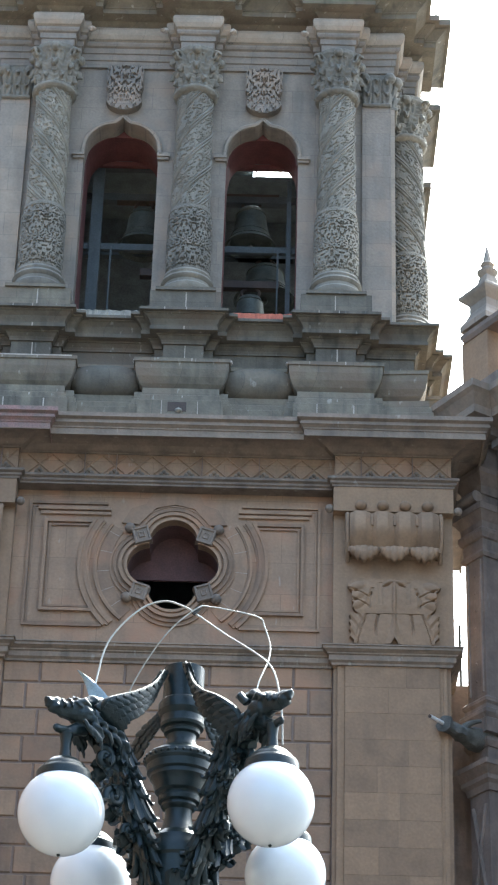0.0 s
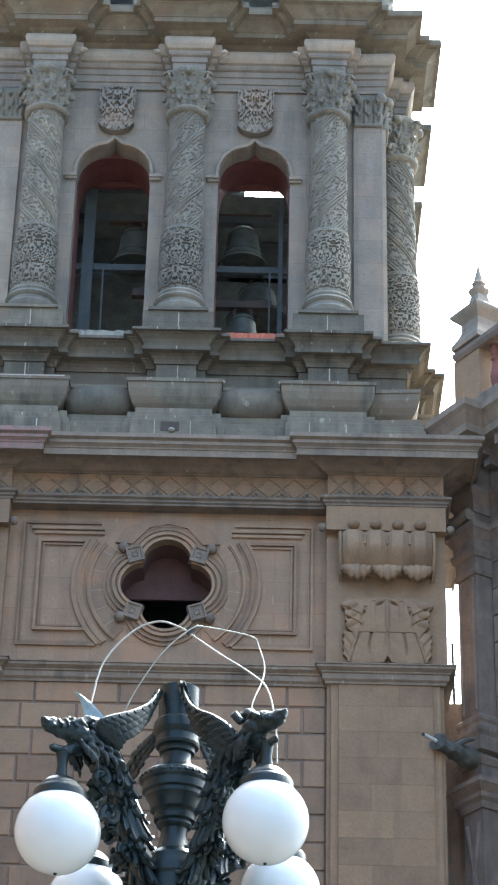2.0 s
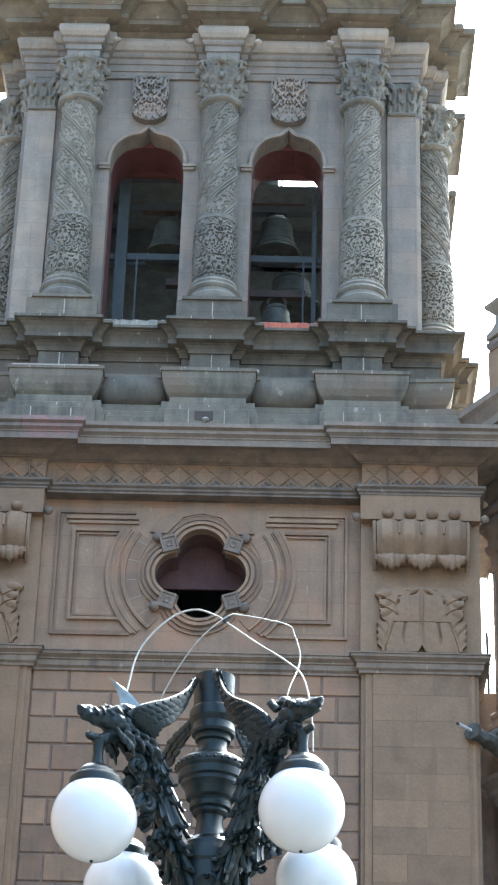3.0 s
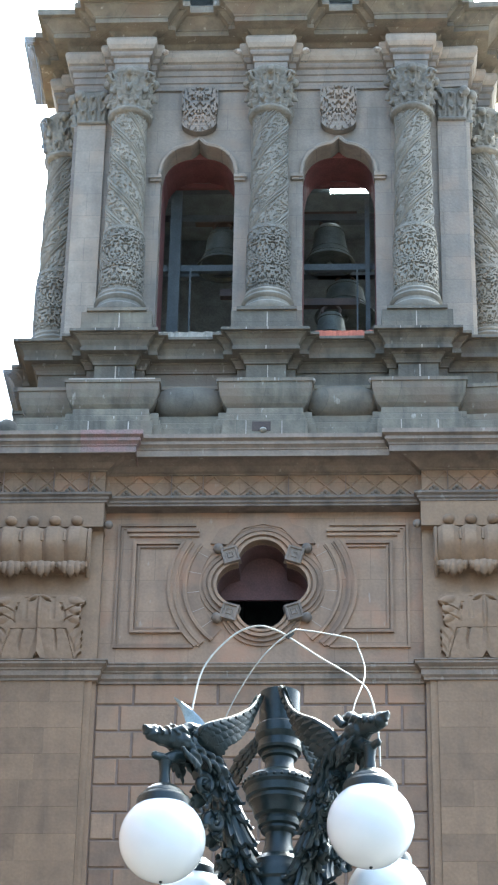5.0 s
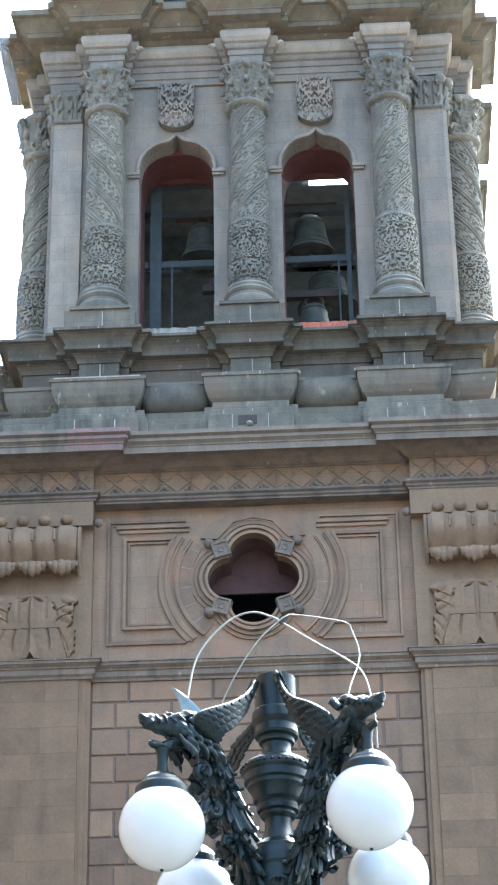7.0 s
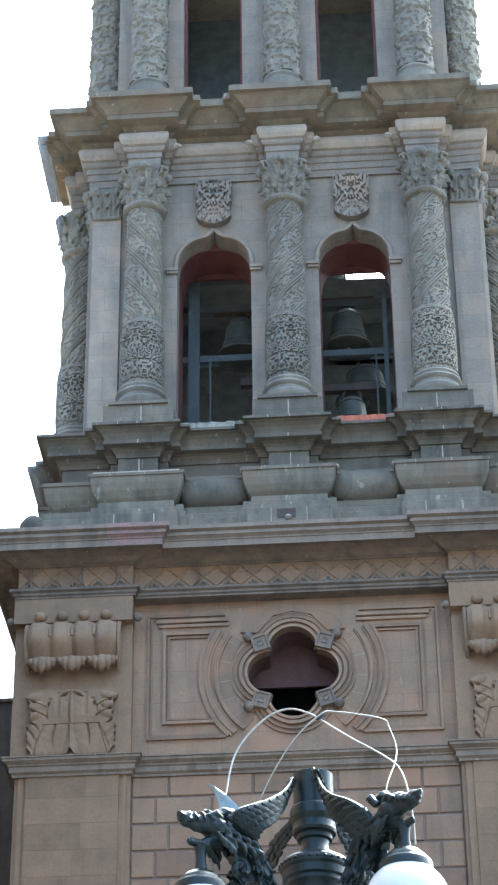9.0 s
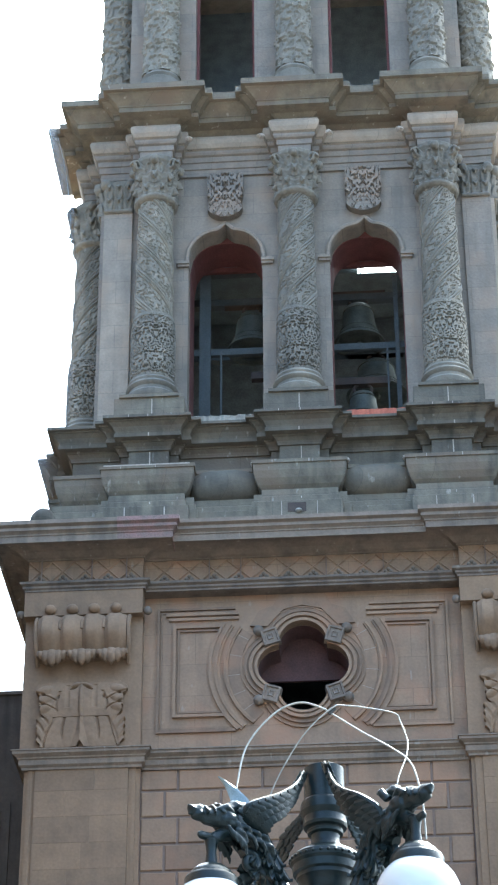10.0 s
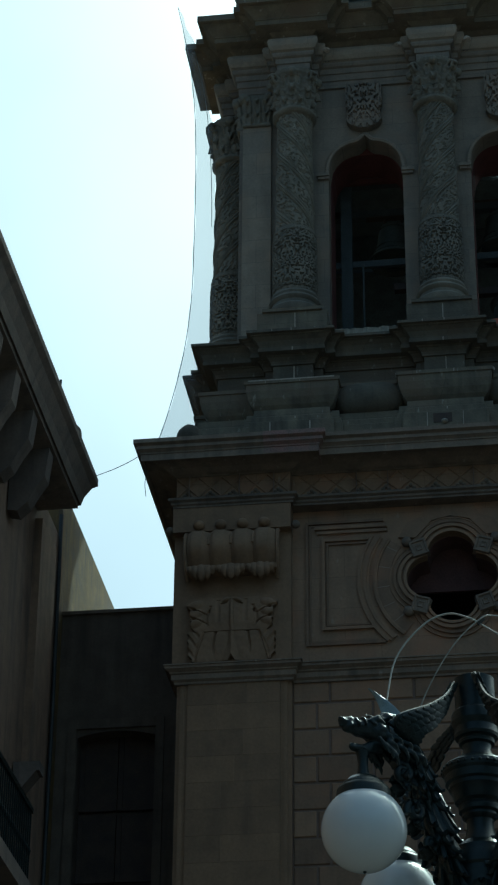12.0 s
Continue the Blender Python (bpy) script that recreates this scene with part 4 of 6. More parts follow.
# lime-filled joints that have bled down the pedestals
for c in COLS:
    for dx, y, z0, z1 in ((0.02, 0.042, 23.03, 23.37), (0.0, -0.253, 22.842, 22.888), (-0.28, -0.253, 22.842, 22.888), (0.03, -0.079, 22.567, 22.633), (0.05, 0.147, 22.13, 22.39), (0.12, -0.038, 21.978, 22.038), (-0.44, -0.038, 21.978, 22.038), (0.30, -0.103, 20.93, 21.18), (-0.31, -0.103, 20.92, 21.19), (0.05, -0.068, 21.23, 21.30)):
        bm = bmesh.new()
        slab(bm, random.uniform(0.010, 0.022), z1 - z0, 0.03, 0.002)
        j = part("joint", bm, LIME_AND_HIGHLIGHT, tower)
        j.matrix_basis = pose(c + dx + random.uniform(-0.04, 0.04), y, (z0 + z1) / 2)
for x, y, z in ((-1.85, 0.155, 22.08), (-0.75, 0.155, 22.08), (0.75, 0.155, 22.08), (1.75, 0.155, 22.08), (-1.9, 0.27, 29.1), (-0.6, 0.27, 29.1), (0.62, 0.27, 29.1), (1.9, 0.27, 29.1)):
    bm = bmesh.new()
    sphere(bm, (0, 0, 0), 0.07, 10, 6, 0.6)
    for v in bm.verts:
        v.co += noise.noise_vector(v.co * 20 + Vector((x, 0, z))) * 0.025
    j = part("mortar_lump", bm, LIME_AND_HIGHLIGHT, tower, smooth=True)
    j.matrix_basis = pose(x, y, z)

# upper entablature
ENT2 = breaks(0.27, 3.92, 3.52, 3.55, 0.12)
bm = bmesh.new()
sweep(bm, ENT2, ((-0.6, 28.60), (0.0, 28.60), (0.0, 28.74), (0.025, 28.75), (0.025, 28.88), (0.05, 28.89), (0.05, 29.0), (0.09, 29.02), (0.11, 29.06), (0.11, 29.10), (-0.6, 29.11)), True)
part("architrave", bm, GREY, tower)
bm = bmesh.new()
sweep(bm, ENT2, ((-0.6, 29.112), (0.07, 29.112), (0.13, 29.15), (0.17, 29.22), (0.185, 29.30), (0.17, 29.37), (0.12, 29.42), (0.08, 29.43), (-0.6, 29.44)), True)
part("pulvinated_frieze", bm, GREY, tower)
bm = bmesh.new()
sweep(bm, ENT2, ((-0.6, 29.442), (0.08, 29.442), (0.09, 29.47), (0.14, 29.52), (0.16, 29.535), (0.38, 29.54), (0.38, 29.64), (0.40, 29.645), (0.40, 29.67), (0.45, 29.72), (0.54, 29.80), (0.575, 29.82), (0.575, 29.85), (0.65, 29.855), (0.65, 29.98), (0.60, 30.0), (-0.6, 30.06)), True)
part("cornice", bm, DIRTY, tower)
for c in COLS:
    for sx in (-1, 1):
        x = c + sx * 0.58
        if abs(x) < 3.2:
            bm = bmesh.new()
            leaf_shape(bm, (x, 0.64, 29.13), (0, -1, 0), (0, 0, 1), 0.30, 0.22, 0.4, 0.04, 8, 4)
            part("corner_leaf", bm, CARVED, tower, smooth=True)

# second bell stage
PED2 = breaks(0.33, 3.48, 3.15, 3.15, 0.14)
bm = bmesh.new()
sweep(bm, PED2, ((-0.9, 29.99), (0.30, 29.99), (0.30, 30.12), (0.36, 30.125), (0.36, 30.20), (0.27, 30.22), (0.27, 30.32), (0.29, 30.36), (0.34, 30.42), (0.345, 30.445), (0.39, 30.45), (0.39, 30.56), (0.27, 30.63), (-0.9, 30.72)), True)
part("upper_pedestal", bm, DIRTY, tower)
WALL2 = 1.12
for k in range(4):
    bm = bmesh.new()
    arched_wall(bm, WALL2, WALL2 + 0.4, -3.12, 3.12 if k % 2 == 0 else 2.715, 30.7, 36.2, ((-1.32, 0.56), (1.22, 0.57)) if k != 2 else (), 35.0, 30.9, arch_z)
    if k % 2:
        for v in bm.verts:
            v.co.x = max(-2.715, v.co.x)
    bmesh.ops.remove_doubles(bm, verts=bm.verts, dist=0.0005)
    turned(bm, k)
    part("upper_wall", bm, GREY, tower)
bm = bmesh.new()
box(bm, -3.2, 3.2, CY - 3.2, CY + 3.2, 36.2, 36.5)
part("upper_roof", bm, GREY, tower)
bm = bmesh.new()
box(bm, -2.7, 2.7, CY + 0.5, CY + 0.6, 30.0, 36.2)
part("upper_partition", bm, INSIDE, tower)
for c, h in ((-1.32, 0.56), (1.22, 0.57)):
    for dx, mt in ((-1, RED), (1, RED)):
        bm = bmesh.new()
        xa, xb = sorted((c + dx * (h - 0.004), c + dx * (h - 0.05)))
        box(bm, xa, xb, WALL2 + 0.2, WALL2 + 0.39, 30.9, 35.0)
        part("window_reveal", bm, mt, tower)


def upper_column():
    out = {}
    bm = bmesh.new()
    lathe(bm, ((0.40, 30.60), (0.40, 30.82), (0.36, 30.86), (0.385, 30.92), (0.36, 30.97), (0.34, 31.0)), 32)
    out["base"] = finish(bm, "base", CARVED, True)
    bm = bmesh.new()

    def f(a, z):
        band = 0.03 if (z % 0.72) < 0.07 else 0.0
        return band + 0.035 * carve((math.cos(a) * 0.35, math.sin(a) * 0.35, z), 9.0, 0.0, 0.16)
    lathe(bm, [(0.315 - 0.03 * i / 150, 31.0 + 5.1 * i / 150) for i in range(151)], 80, fn=f)
    out["shaft"] = finish(bm, "shaft", CARVED)
    return out


UP = upper_column()
for k in range(4):
    if k == 2:
        continue
    ca, sa = (1, 0, -1, 0)[k], (0, 1, 0, -1)[k]
    for c in COLS:
        r = 3.42
        col = new("upper_column")
        col.parent = tower
        col.matrix_basis = pose(c * ca + r * sa, CY + c * sa - r * ca, 0, 0, 0, 90 * k)
        for nm, me in UP.items():
            ob = new(nm, me)
            ob.parent = col

# ---------------------------------------------------------------- things in the belfry


def bell(x, y, mouth, r, h):
    b = thing("bell", "dull greenish bronze church bell hanging in the belfry", "bell", at=(x, y, mouth), group="bells in the belfry")
    bm = bmesh.new()
    prof = [(r, 0.0), (r * 0.98, h * 0.03), (r * 0.86, h * 0.12), (r * 0.74, h * 0.26), (r * 0.66, h * 0.45), (r * 0.61, h * 0.66), (r * 0.57, h * 0.82), (r * 0.48, h * 0.93), (r * 0.3, h * 0.99), (0.02, h)]
    inner = [(q * 0.90, z * 0.93) for q, z in prof[::-1]]
    lathe(bm, inner + prof, 36)
    part("body", bm, BRONZE, b, smooth=True)
    for z, k in ((0.12, 0.865), (0.30, 0.72), (0.80, 0.58)):
        bm = bmesh.new()
        lathe(bm, ((r * k, h * z - 0.012), (r * k + 0.015, h * z), (r * k, h * z + 0.012)), 36)
        part("band", bm, BRONZE, b)
    bm = bmesh.new()
    for s in (-0.12, 0.12):
        tube(bm, spline([(s, 0, h * 0.97), (s * 1.3, 0, h + 0.10), (s * 0.5, 0, h + 0.2)], 4), 0.03, 8)
    box(bm, -0.5, 0.5, -0.07, 0.07, h + 0.16, h + 0.30)
    part("yoke", bm, WOOD_AND_HOLES, b)
    bm = bmesh.new()
    tube(bm, [(0, 0, h * 0.85), (0, 0, 0.02)], 0.018, 6)
    sphere(bm, (0, 0, 0.0), 0.06, 10, 8)
    part("clapper", bm, BRONZE, b)


bell(-0.93, 2.5, 25.92, 0.46, 0.82)
bell(1.02, 2.5, 25.98, 0.47, 0.84)
bell(-0.42, 2.2, 24.15, 0.44, 0.78)
bell(1.30, 2.9, 25.10, 0.56, 0.72)
bell(1.05, 2.2, 24.0, 0.40, 0.72)

frame_steel = thing("steel_scaffold", "blue-grey painted steel frame that carries the bells", "scaffold")
for (x0, x1, y0, y1, z0, z1) in ((-2.8, 2.8, 2.02, 2.10, 25.55, 25.68), (-2.8, 2.8, 2.42, 2.58, 26.92, 27.06), (-2.8, 2.8, 2.82, 2.96, 25.98, 26.1), (-1.84, -1.64, 1.95, 2.05, 23.0, 27.3), (1.66, 1.74, 1.95, 2.05, 23.0, 27.1), (-1.46, -1.43, 1.9, 1.95, 23.0, 25.55), (1.50, 1.53, 1.9, 1.95, 23.0, 25.55), (-0.05, 0.07, 2.42, 2.58, 23.0, 27.0), (-2.8, 2.8, 2.62, 2.74, 27.76, 27.86)):
    bm = bmesh.new()
    box(bm, x0, x1, y0, y1, z0, z1)
    part("beam", bm, STEEL, frame_steel)
for c, h in WIN:
    bm = bmesh.new()
    box(bm, c - h - 0.1, c + h + 0.1, WALLF + 1.06, WALLF + 1.13, 27.25, 27.35)
    part("transom", bm, RED, frame_steel, "red-brown transom bar")
lamp = thing("fluorescent_lamp", "lit white fluorescent tube lamp on a belfry beam", "lamp", at=(1.40, 2.6, 27.70))
bm = bmesh.new()
tube(bm, [(-0.30, 0, 0), (0.37, 0, 0)], 0.045, 12)
part("tube", bm, TUBE, lamp, "glowing white tube", True)
bm = bmesh.new()
tube(bm, [(-0.37, 0, 0), (-0.33, 0, 0)], 0.045, 12)
part("end_cap", bm, TUBE, lamp)
bm = bmesh.new()
box(bm, -0.38, 0.38, 0.02, 0.1, 0.03, 0.075)
part("housing", bm, STEEL, lamp)

# ---------------------------------------------------------------- portico beside the tower, its wall turned towards the plaza
portico = thing("church_portico", "brown stone church portico with red balustrade and obelisk finial", "facade")
OX, OY, DX, DY = 4.59, 0.60, 0.545, -0.839


def pl(s, o):
    """A plan point: s along the portico's wall from its far end, o out from its pilaster's face."""
    return (OX + s * DX + o * DY, OY + s * DY - o * DX)


PFACE = (pl(0.0, -4.0), pl(0.0, 0.0), pl(0.45, 0.0), pl(0.45, -0.34), pl(9.0, -0.34))


def extrude_plan(bm, pts, z0, z1):
    lo = [bm.verts.new((x, y, z0)) for x, y in pts]
    hi = [bm.verts.new((x, y, z1)) for x, y in pts]
    bm.faces.new(lo[::-1])
    bm.faces.new(hi)
    for i in range(len(pts)):
        bm.faces.new((lo[i], lo[(i + 1) % len(pts)], hi[(i + 1) % len(pts)], hi[i]))


bm = bmesh.new()
extrude_plan(bm, (*PFACE, pl(9.0, -4.0)), 0, 21.3)
pwall = part("wall", bm, NAVE, portico)


def pmould(name, prof, mat=NAVE):
    bm = bmesh.new()
    sweep(bm, PFACE, prof, side=1.0)
    part(name, bm, mat, portico)


pmould("string_course", ((-0.1, 14.80), (0.03, 14.80), (0.05, 14.90), (0.10, 14.95), (0.10, 15.02), (0.19, 15.12), (0.21, 15.13), (0.21, 15.21), (-0.1, 15.27)))
pmould("string_course", ((-0.1, 15.50), (0.02, 15.50), (0.06, 15.58), (0.06, 15.63), (-0.1, 15.68)))
pmould("pilaster_base", ((-0.05, 15.70), (0.10, 15.70), (0.10, 15.92), (0.06, 15.95), (0.10, 16.02), (0.10, 16.08), (0.05, 16.12), (0.04, 16.18), (0.07, 16.22), (0.07, 16.27), (0.02, 16.32), (-0.05, 16.34)))
pmould("capital_moulding", ((-0.1, 18.7), (0.03, 18.7), (0.05, 18.76), (0.02, 18.82), (0.02, 19.0), (0.05, 19.02), (0.08, 19.10), (0.08, 19.16), (0.04, 19.2), (0.05, 19.3), (0.14, 19.44), (0.16, 19.45), (0.16, 19.56), (-0.1, 19.6)))
# sunk panel edges, studs and a rolled volute on the pilaster's face
for s_, w_ in ((0.05, 0.035), (0.365, 0.035)):
    bm = bmesh.new()
    extrude_plan(bm, (pl(s_, -0.01), pl(s_, 0.028), pl(s_ + w_, 0.028), pl(s_ + w_, -0.01)), 16.40, 18.66)
    part("fillet", bm, NAVE, portico)
for k in range(7):
    x, y = pl(0.225, 0.0)
    bm = bmesh.new()
    sphere(bm, (x, y, 16.62 + 0.30 * k), 0.022, 8, 6)
    part("stud", bm, NAVE, portico, smooth=True)
bm = bmesh.new()
tube(bm, [(*pl(-0.02, 0.10), 19.72), (*pl(0.47, 0.10), 19.72)], 0.10, 14)
tube(bm, [(*pl(-0.04, 0.14), 19.72), (*pl(-0.01, 0.14), 19.72)], 0.12, 14)
part("volute", bm, NAVE, portico, smooth=True)
for sg in (-1, 1):
    bm = bmesh.new()
    tube(bm, [(*pl(0.225 - sg * 0.15, 0.01), 13.1), (*pl(0.225 + sg * 0.15, 0.01), 14.6)], 0.035, 6)
    part("strapwork", bm, NAVE, portico)
pmould("architrave", ((-0.1, 19.8), (0.03, 19.8), (0.03, 19.95), (0.07, 20.02), (0.13, 20.10), (0.15, 20.12), (0.15, 20.2), (-0.1, 20.25)))
pmould("cornice", ((-0.1, 20.7), (0.08, 20.7), (0.14, 20.82), (0.20, 20.86), (0.50, 20.92), (0.50, 21.06), (0.60, 21.22), (0.66, 21.28), (0.66, 21.40), (-0.4, 21.50)), WEATHERED)
for s in (0.16, 0.62, 1.1, 1.6, 2.1):
    bm = bmesh.new()
    w, off = 0.16, (0.0 if s < 0.45 else -0.34)
    for (o0, o1, z0, z1) in ((0.0, 0.40, 20.72, 20.90), (0.0, 0.24, 20.58, 20.72)):
        extrude_plan(bm, (pl(s, off + o0), pl(s, off + o1), pl(s + w, off + o1), pl(s + w, off + o0)), z0, z1)
    part("modillion", bm, NAVE, portico)
# blocks of the portico's wall
for row in range(16):
    z = 20.1 - 0.46 * (row + 1)
    if z < 12.6:
        break
    off = 0.4 * (row % 2)
    s = 0.47
    while s < 2.6:
        w = min(0.95 - (off if s < 0.5 else 0), 2.7 - s)
        x, y = pl(s + w / 2, -0.30)
        ob = shared("block", slab_mesh("block", w - 0.02, 0.44, 0.05, 0.012, NAVE), pwall, x, y, z, math.degrees(math.atan2(DY, DX)))
        s += w
# balustrade with corner pedestal and obelisk
BF = 0.22
bm = bmesh.new()
extrude_plan(bm, (pl(0.32, -0.34), pl(0.32, 0.22), pl(0.98, 0.22), pl(0.98, -0.34)), 21.46, 22.58)
part("corner_pedestal", bm, PIER, portico, "warm brown corner pedestal of the balustrade")
bm = bmesh.new()
sweep(bm, (pl(0.50, -1.2), pl(0.50, 0.14), pl(8.8, 0.14)), ((-0.42, 22.55), (0.10, 22.55), (0.14, 22.62), (0.14, 22.70), (0.06, 22.74), (-0.42, 22.76)), side=1.0)
part("handrail", bm, NAVE, portico)
bm = bmesh.new()
sweep(bm, (pl(0.50, -1.2), pl(0.50, 0.14), pl(8.8, 0.14)), ((-0.42, 21.45), (0.12, 21.45), (0.12, 21.62), (0.05, 21.68), (-0.42, 21.70)), side=1.0)
part("bottom_rail", bm, NAVE, portico)
bm = bmesh.new()
lathe(bm, ((0.075, 21.68), (0.085, 21.72), (0.06, 21.76), (0.095, 21.9), (0.10, 21.98), (0.065, 22.14), (0.05, 22.26), (0.075, 22.3), (0.05, 22.34), (0.08, 22.46), (0.09, 22.56)), 16)
BAL = finish(bm, "baluster", BALUSTER, True)
for i in range(12):
    x, y = pl(1.16 + 0.27 * i, 0.02)
    shared("baluster", BAL, portico, x, y, 0)
fx, fy = pl(0.70, -0.05)


def pyramid(bm, prof):
    rings = []
    for h, z in prof:
        rings.append([bm.verts.new((fx + h * (a * DX + b * DY), fy + h * (a * DY - b * DX), z)) for a, b in ((-1, -1), (1, -1), (1, 1), (-1, 1))])
    for p, q in zip(rings, rings[1:]):
        for i in range(4):
            bm.faces.new((p[i], p[(i + 1) % 4], q[(i + 1) % 4], q[i]))
    bm.faces.new(rings[0][::-1])
    bm.faces.new(rings[-1])


bm = bmesh.new()
pyramid(bm, ((0.34, 22.76), (0.34, 22.86), (0.27, 22.98), (0.22, 23.10), (0.22, 23.24), (0.27, 23.30), (0.33, 23.36), (0.355, 23.40), (0.355, 23.44), (0.29, 23.49), (0.20, 23.56), (0.13, 23.66), (0.10, 23.80)))
fin = part("finial", bm, GREY, portico, "grey stone obelisk finial")
bm = bmesh.new()
lathe(bm, ((0.10, 23.79), (0.16, 23.86), (0.18, 23.90), (0.10, 23.94), (0.08, 24.0), (0.12, 24.05), (0.08, 24.1), (0.05, 24.25), (0.012, 24.42)), 14, fx, fy)
part("finial_tip", bm, GREY, fin)

# stone water spout with a pipe in it
spout = thing("water_spout", "dark stone gargoyle spout with a white drain pipe", "spout", at=(0, 0, 0))
bm = bmesh.new()
tube(bm, spline([(4.80, 0.42, 15.66), (4.52, 0.16, 15.62), (4.30, -0.10, 15.61), (4.12, -0.30, 15.62)], 5), [0.20, 0.20, 0.19, 0.18, 0.17, 0.155, 0.14, 0.13, 0.12, 0.115, 0.11, 0.11, 0.11, 0.11, 0.12, 0.12], 10)
for v in bm.verts:
    v.co += noise.noise_vector(v.co * 7.0) * 0.05
part("body", bm, SPOUT_STONE, spout, smooth=True)
bm = bmesh.new()
tube(bm, spline([(4.46, 0.02, 15.70), (4.58, -0.02, 15.76), (4.72, -0.05, 15.78)], 4), [0.06, 0.058, 0.055, 0.05, 0.045, 0.04, 0.035, 0.03, 0.02], 8)
part("crest", bm, SPOUT_STONE, spout, smooth=True)
bm = bmesh.new()
tube(bm, [(4.16, -0.26, 15.62), (3.92, -0.50, 15.64)], 0.03, 10)
part("pipe", bm, PVC, spout, "white plastic pipe", True)
# dark plug that paints the shade inside the pipe's open end
bm = bmesh.new()
tube(bm, [(3.925, -0.495, 15.64), (3.905, -0.515, 15.641)], 0.026, 10)
part("pipe_mouth", bm, WOOD_AND_HOLES, spout)

# low link wall and pipes in the slit between tower and portico
bm = bmesh.new()
box(bm, 4.26, 5.2, 1.3, 1.55, 0, 16.95)
tagged(part("wall_link", bm, NAVE), "low reddish stone wall in the gap beside the tower", "wall", kind="structure")
# added piece, no real part: its orange stands for the cornice side in sun
bm = bmesh.new()
lo = [(4.36, 21.7), (4.72, 21.7), (4.66, 21.0), (4.38, 20.2)]
a = [bm.verts.new((x, 2.2, z)) for x, z in lo]
b = [bm.verts.new((x, 2.5, z)) for x, z in lo]
bm.faces.new(a)
bm.faces.new(b[::-1])
for i in range(4):
    bm.faces.new((a[i], a[(i + 1) % 4], b[(i + 1) % 4], b[i]))
part("sunlit_sliver", bm, SUNLIT_ORANGE, tower, "added orange sliver standing for sunlit stone in the gap")
pipe = thing("drain_pipe", "thin dark vertical drain pipe in the wall gap", "pipe", at=(0, 0, 0))
bm = bmesh.new()
tube(bm, [(4.56, 1.42, 16.9), (4.55, 1.42, 18.05)], 0.022, 8)
tube(bm, [(4.50, 1.42, 17.5), (4.60, 1.42, 17.5)], 0.02, 6)
part("body", bm, DARKCABLE, pipe)

# courses of the tower's wall between the piers
COURSE = 0.431
for row in range(11):
    zt = 16.595 if row == 0 else 16.24 - COURSE * (row - 1)
    zb = 16.24 - COURSE * row
    cuts = (-2.5, -1.93, -0.65, 0.63, 1.90, 2.5) if row % 2 == 0 else (-2.5, -2.13, -1.28, 0.0, 1.28, 2.13, 2.5)
    for a, b in zip(cuts, cuts[1:]):
        w, h = b - a - 0.035, zt - zb - 0.036
        ob = shared("block", slab_mesh("block", w, h, 0.06, 0.014, PINK), course_wall, (a + b) / 2, random.uniform(-0.004, 0.004), (zt + zb) / 2 + 0.012)

# ---------------------------------------------------------------- old wall and house on the other side
bm = bmesh.new()
box(bm, -6.7, -6.25, 2.0, 2.6, 0, 18.93)
box(bm, -4.97, -4.2, 2.0, 2.6, 0, 18.93)
box(bm, -6.25, -4.97, 2.0, 2.6, 16.85, 18.93)
for k in range(10):
    ua, ub = -1 + k / 5, -1 + (k + 1) / 5
    xa, xb = -5.61 + 0.64 * ua, -5.61 + 0.64 * ub
    za, zb = 16.72 + 0.10 * (1 - ua * ua), 16.72 + 0.10 * (1 - ub * ub)
    v = [bm.verts.new(p) for p in ((xa, 2.0, za), (xb, 2.0, zb), (xb, 2.0, 16.851), (xa, 2.0, 16.851), (xa, 2.6, za), (xb, 2.6, zb), (xb, 2.6, 16.851), (xa, 2.6, 16.851))]
    for f in ((0, 1, 2, 3), (0, 4, 5, 1), (7, 6, 5, 4)):
        bm.faces.new([v[j] for j in f])
old_wall = tagged(part("wall_west", bm, OLDWALL), "sooty dark plastered wall with a shuttered opening", "wall", kind="structure")
bm = bmesh.new()
box(bm, -6.7, -4.2, 1.95, 2.65, 18.932, 18.99)
part("coping", bm, OLDWALL, old_wall)
bm = bmesh.new()
for x0, x1 in ((-6.40, -6.26), (-4.96, -4.82)):
    box(bm, x0, x1, 1.95, 2.05, 0, 16.86)
box(bm, -6.40, -4.82, 1.955, 2.05, 16.861, 17.02)
part("opening_frame", bm, OLDWALL, old_wall)
shutter = tagged(new("window_1"), "closed dark wooden shutters in the old wall", "window", kind="structure")
for i in range(2):
    for j, (z0, z1) in enumerate(((13.0, 14.3), (14.36, 15.5), (15.56, 16.9))):
        bm = bmesh.new()
        x0 = -6.24 + i * 0.635
        box(bm, x0, x0 + 0.62, 2.3, 2.36, z0, z1)
        for a, b, c, d in ((x0, x0 + 0.08, z0, z1), (x0 + 0.54, x0 + 0.62, z0, z1)):
            box(bm, a, b, 2.28, 2.30, c, d)
        part("panel", bm, WOOD_AND_HOLES, shutter)
bm = bmesh.new()
box(bm, -6.25, -4.97, 2.36, 2.5, 9.0, 16.9)
part("back_board", bm, WOOD_AND_HOLES, shutter)

house = thing("corner_house", "old house with stained ochre side wall and dark deep cornice", "house")
bm = bmesh.new()
box(bm, -14, -6.6, 1.62, 26, 0, 21.15)
part("rear_wall", bm, YELLOW, house, "stained ochre plaster wall")
bm = bmesh.new()
box(bm, -14, -6.62, -30, 1.60, 0, 20.2)
part("wall", bm, HOUSEWALL, house)
bm = bmesh.new()
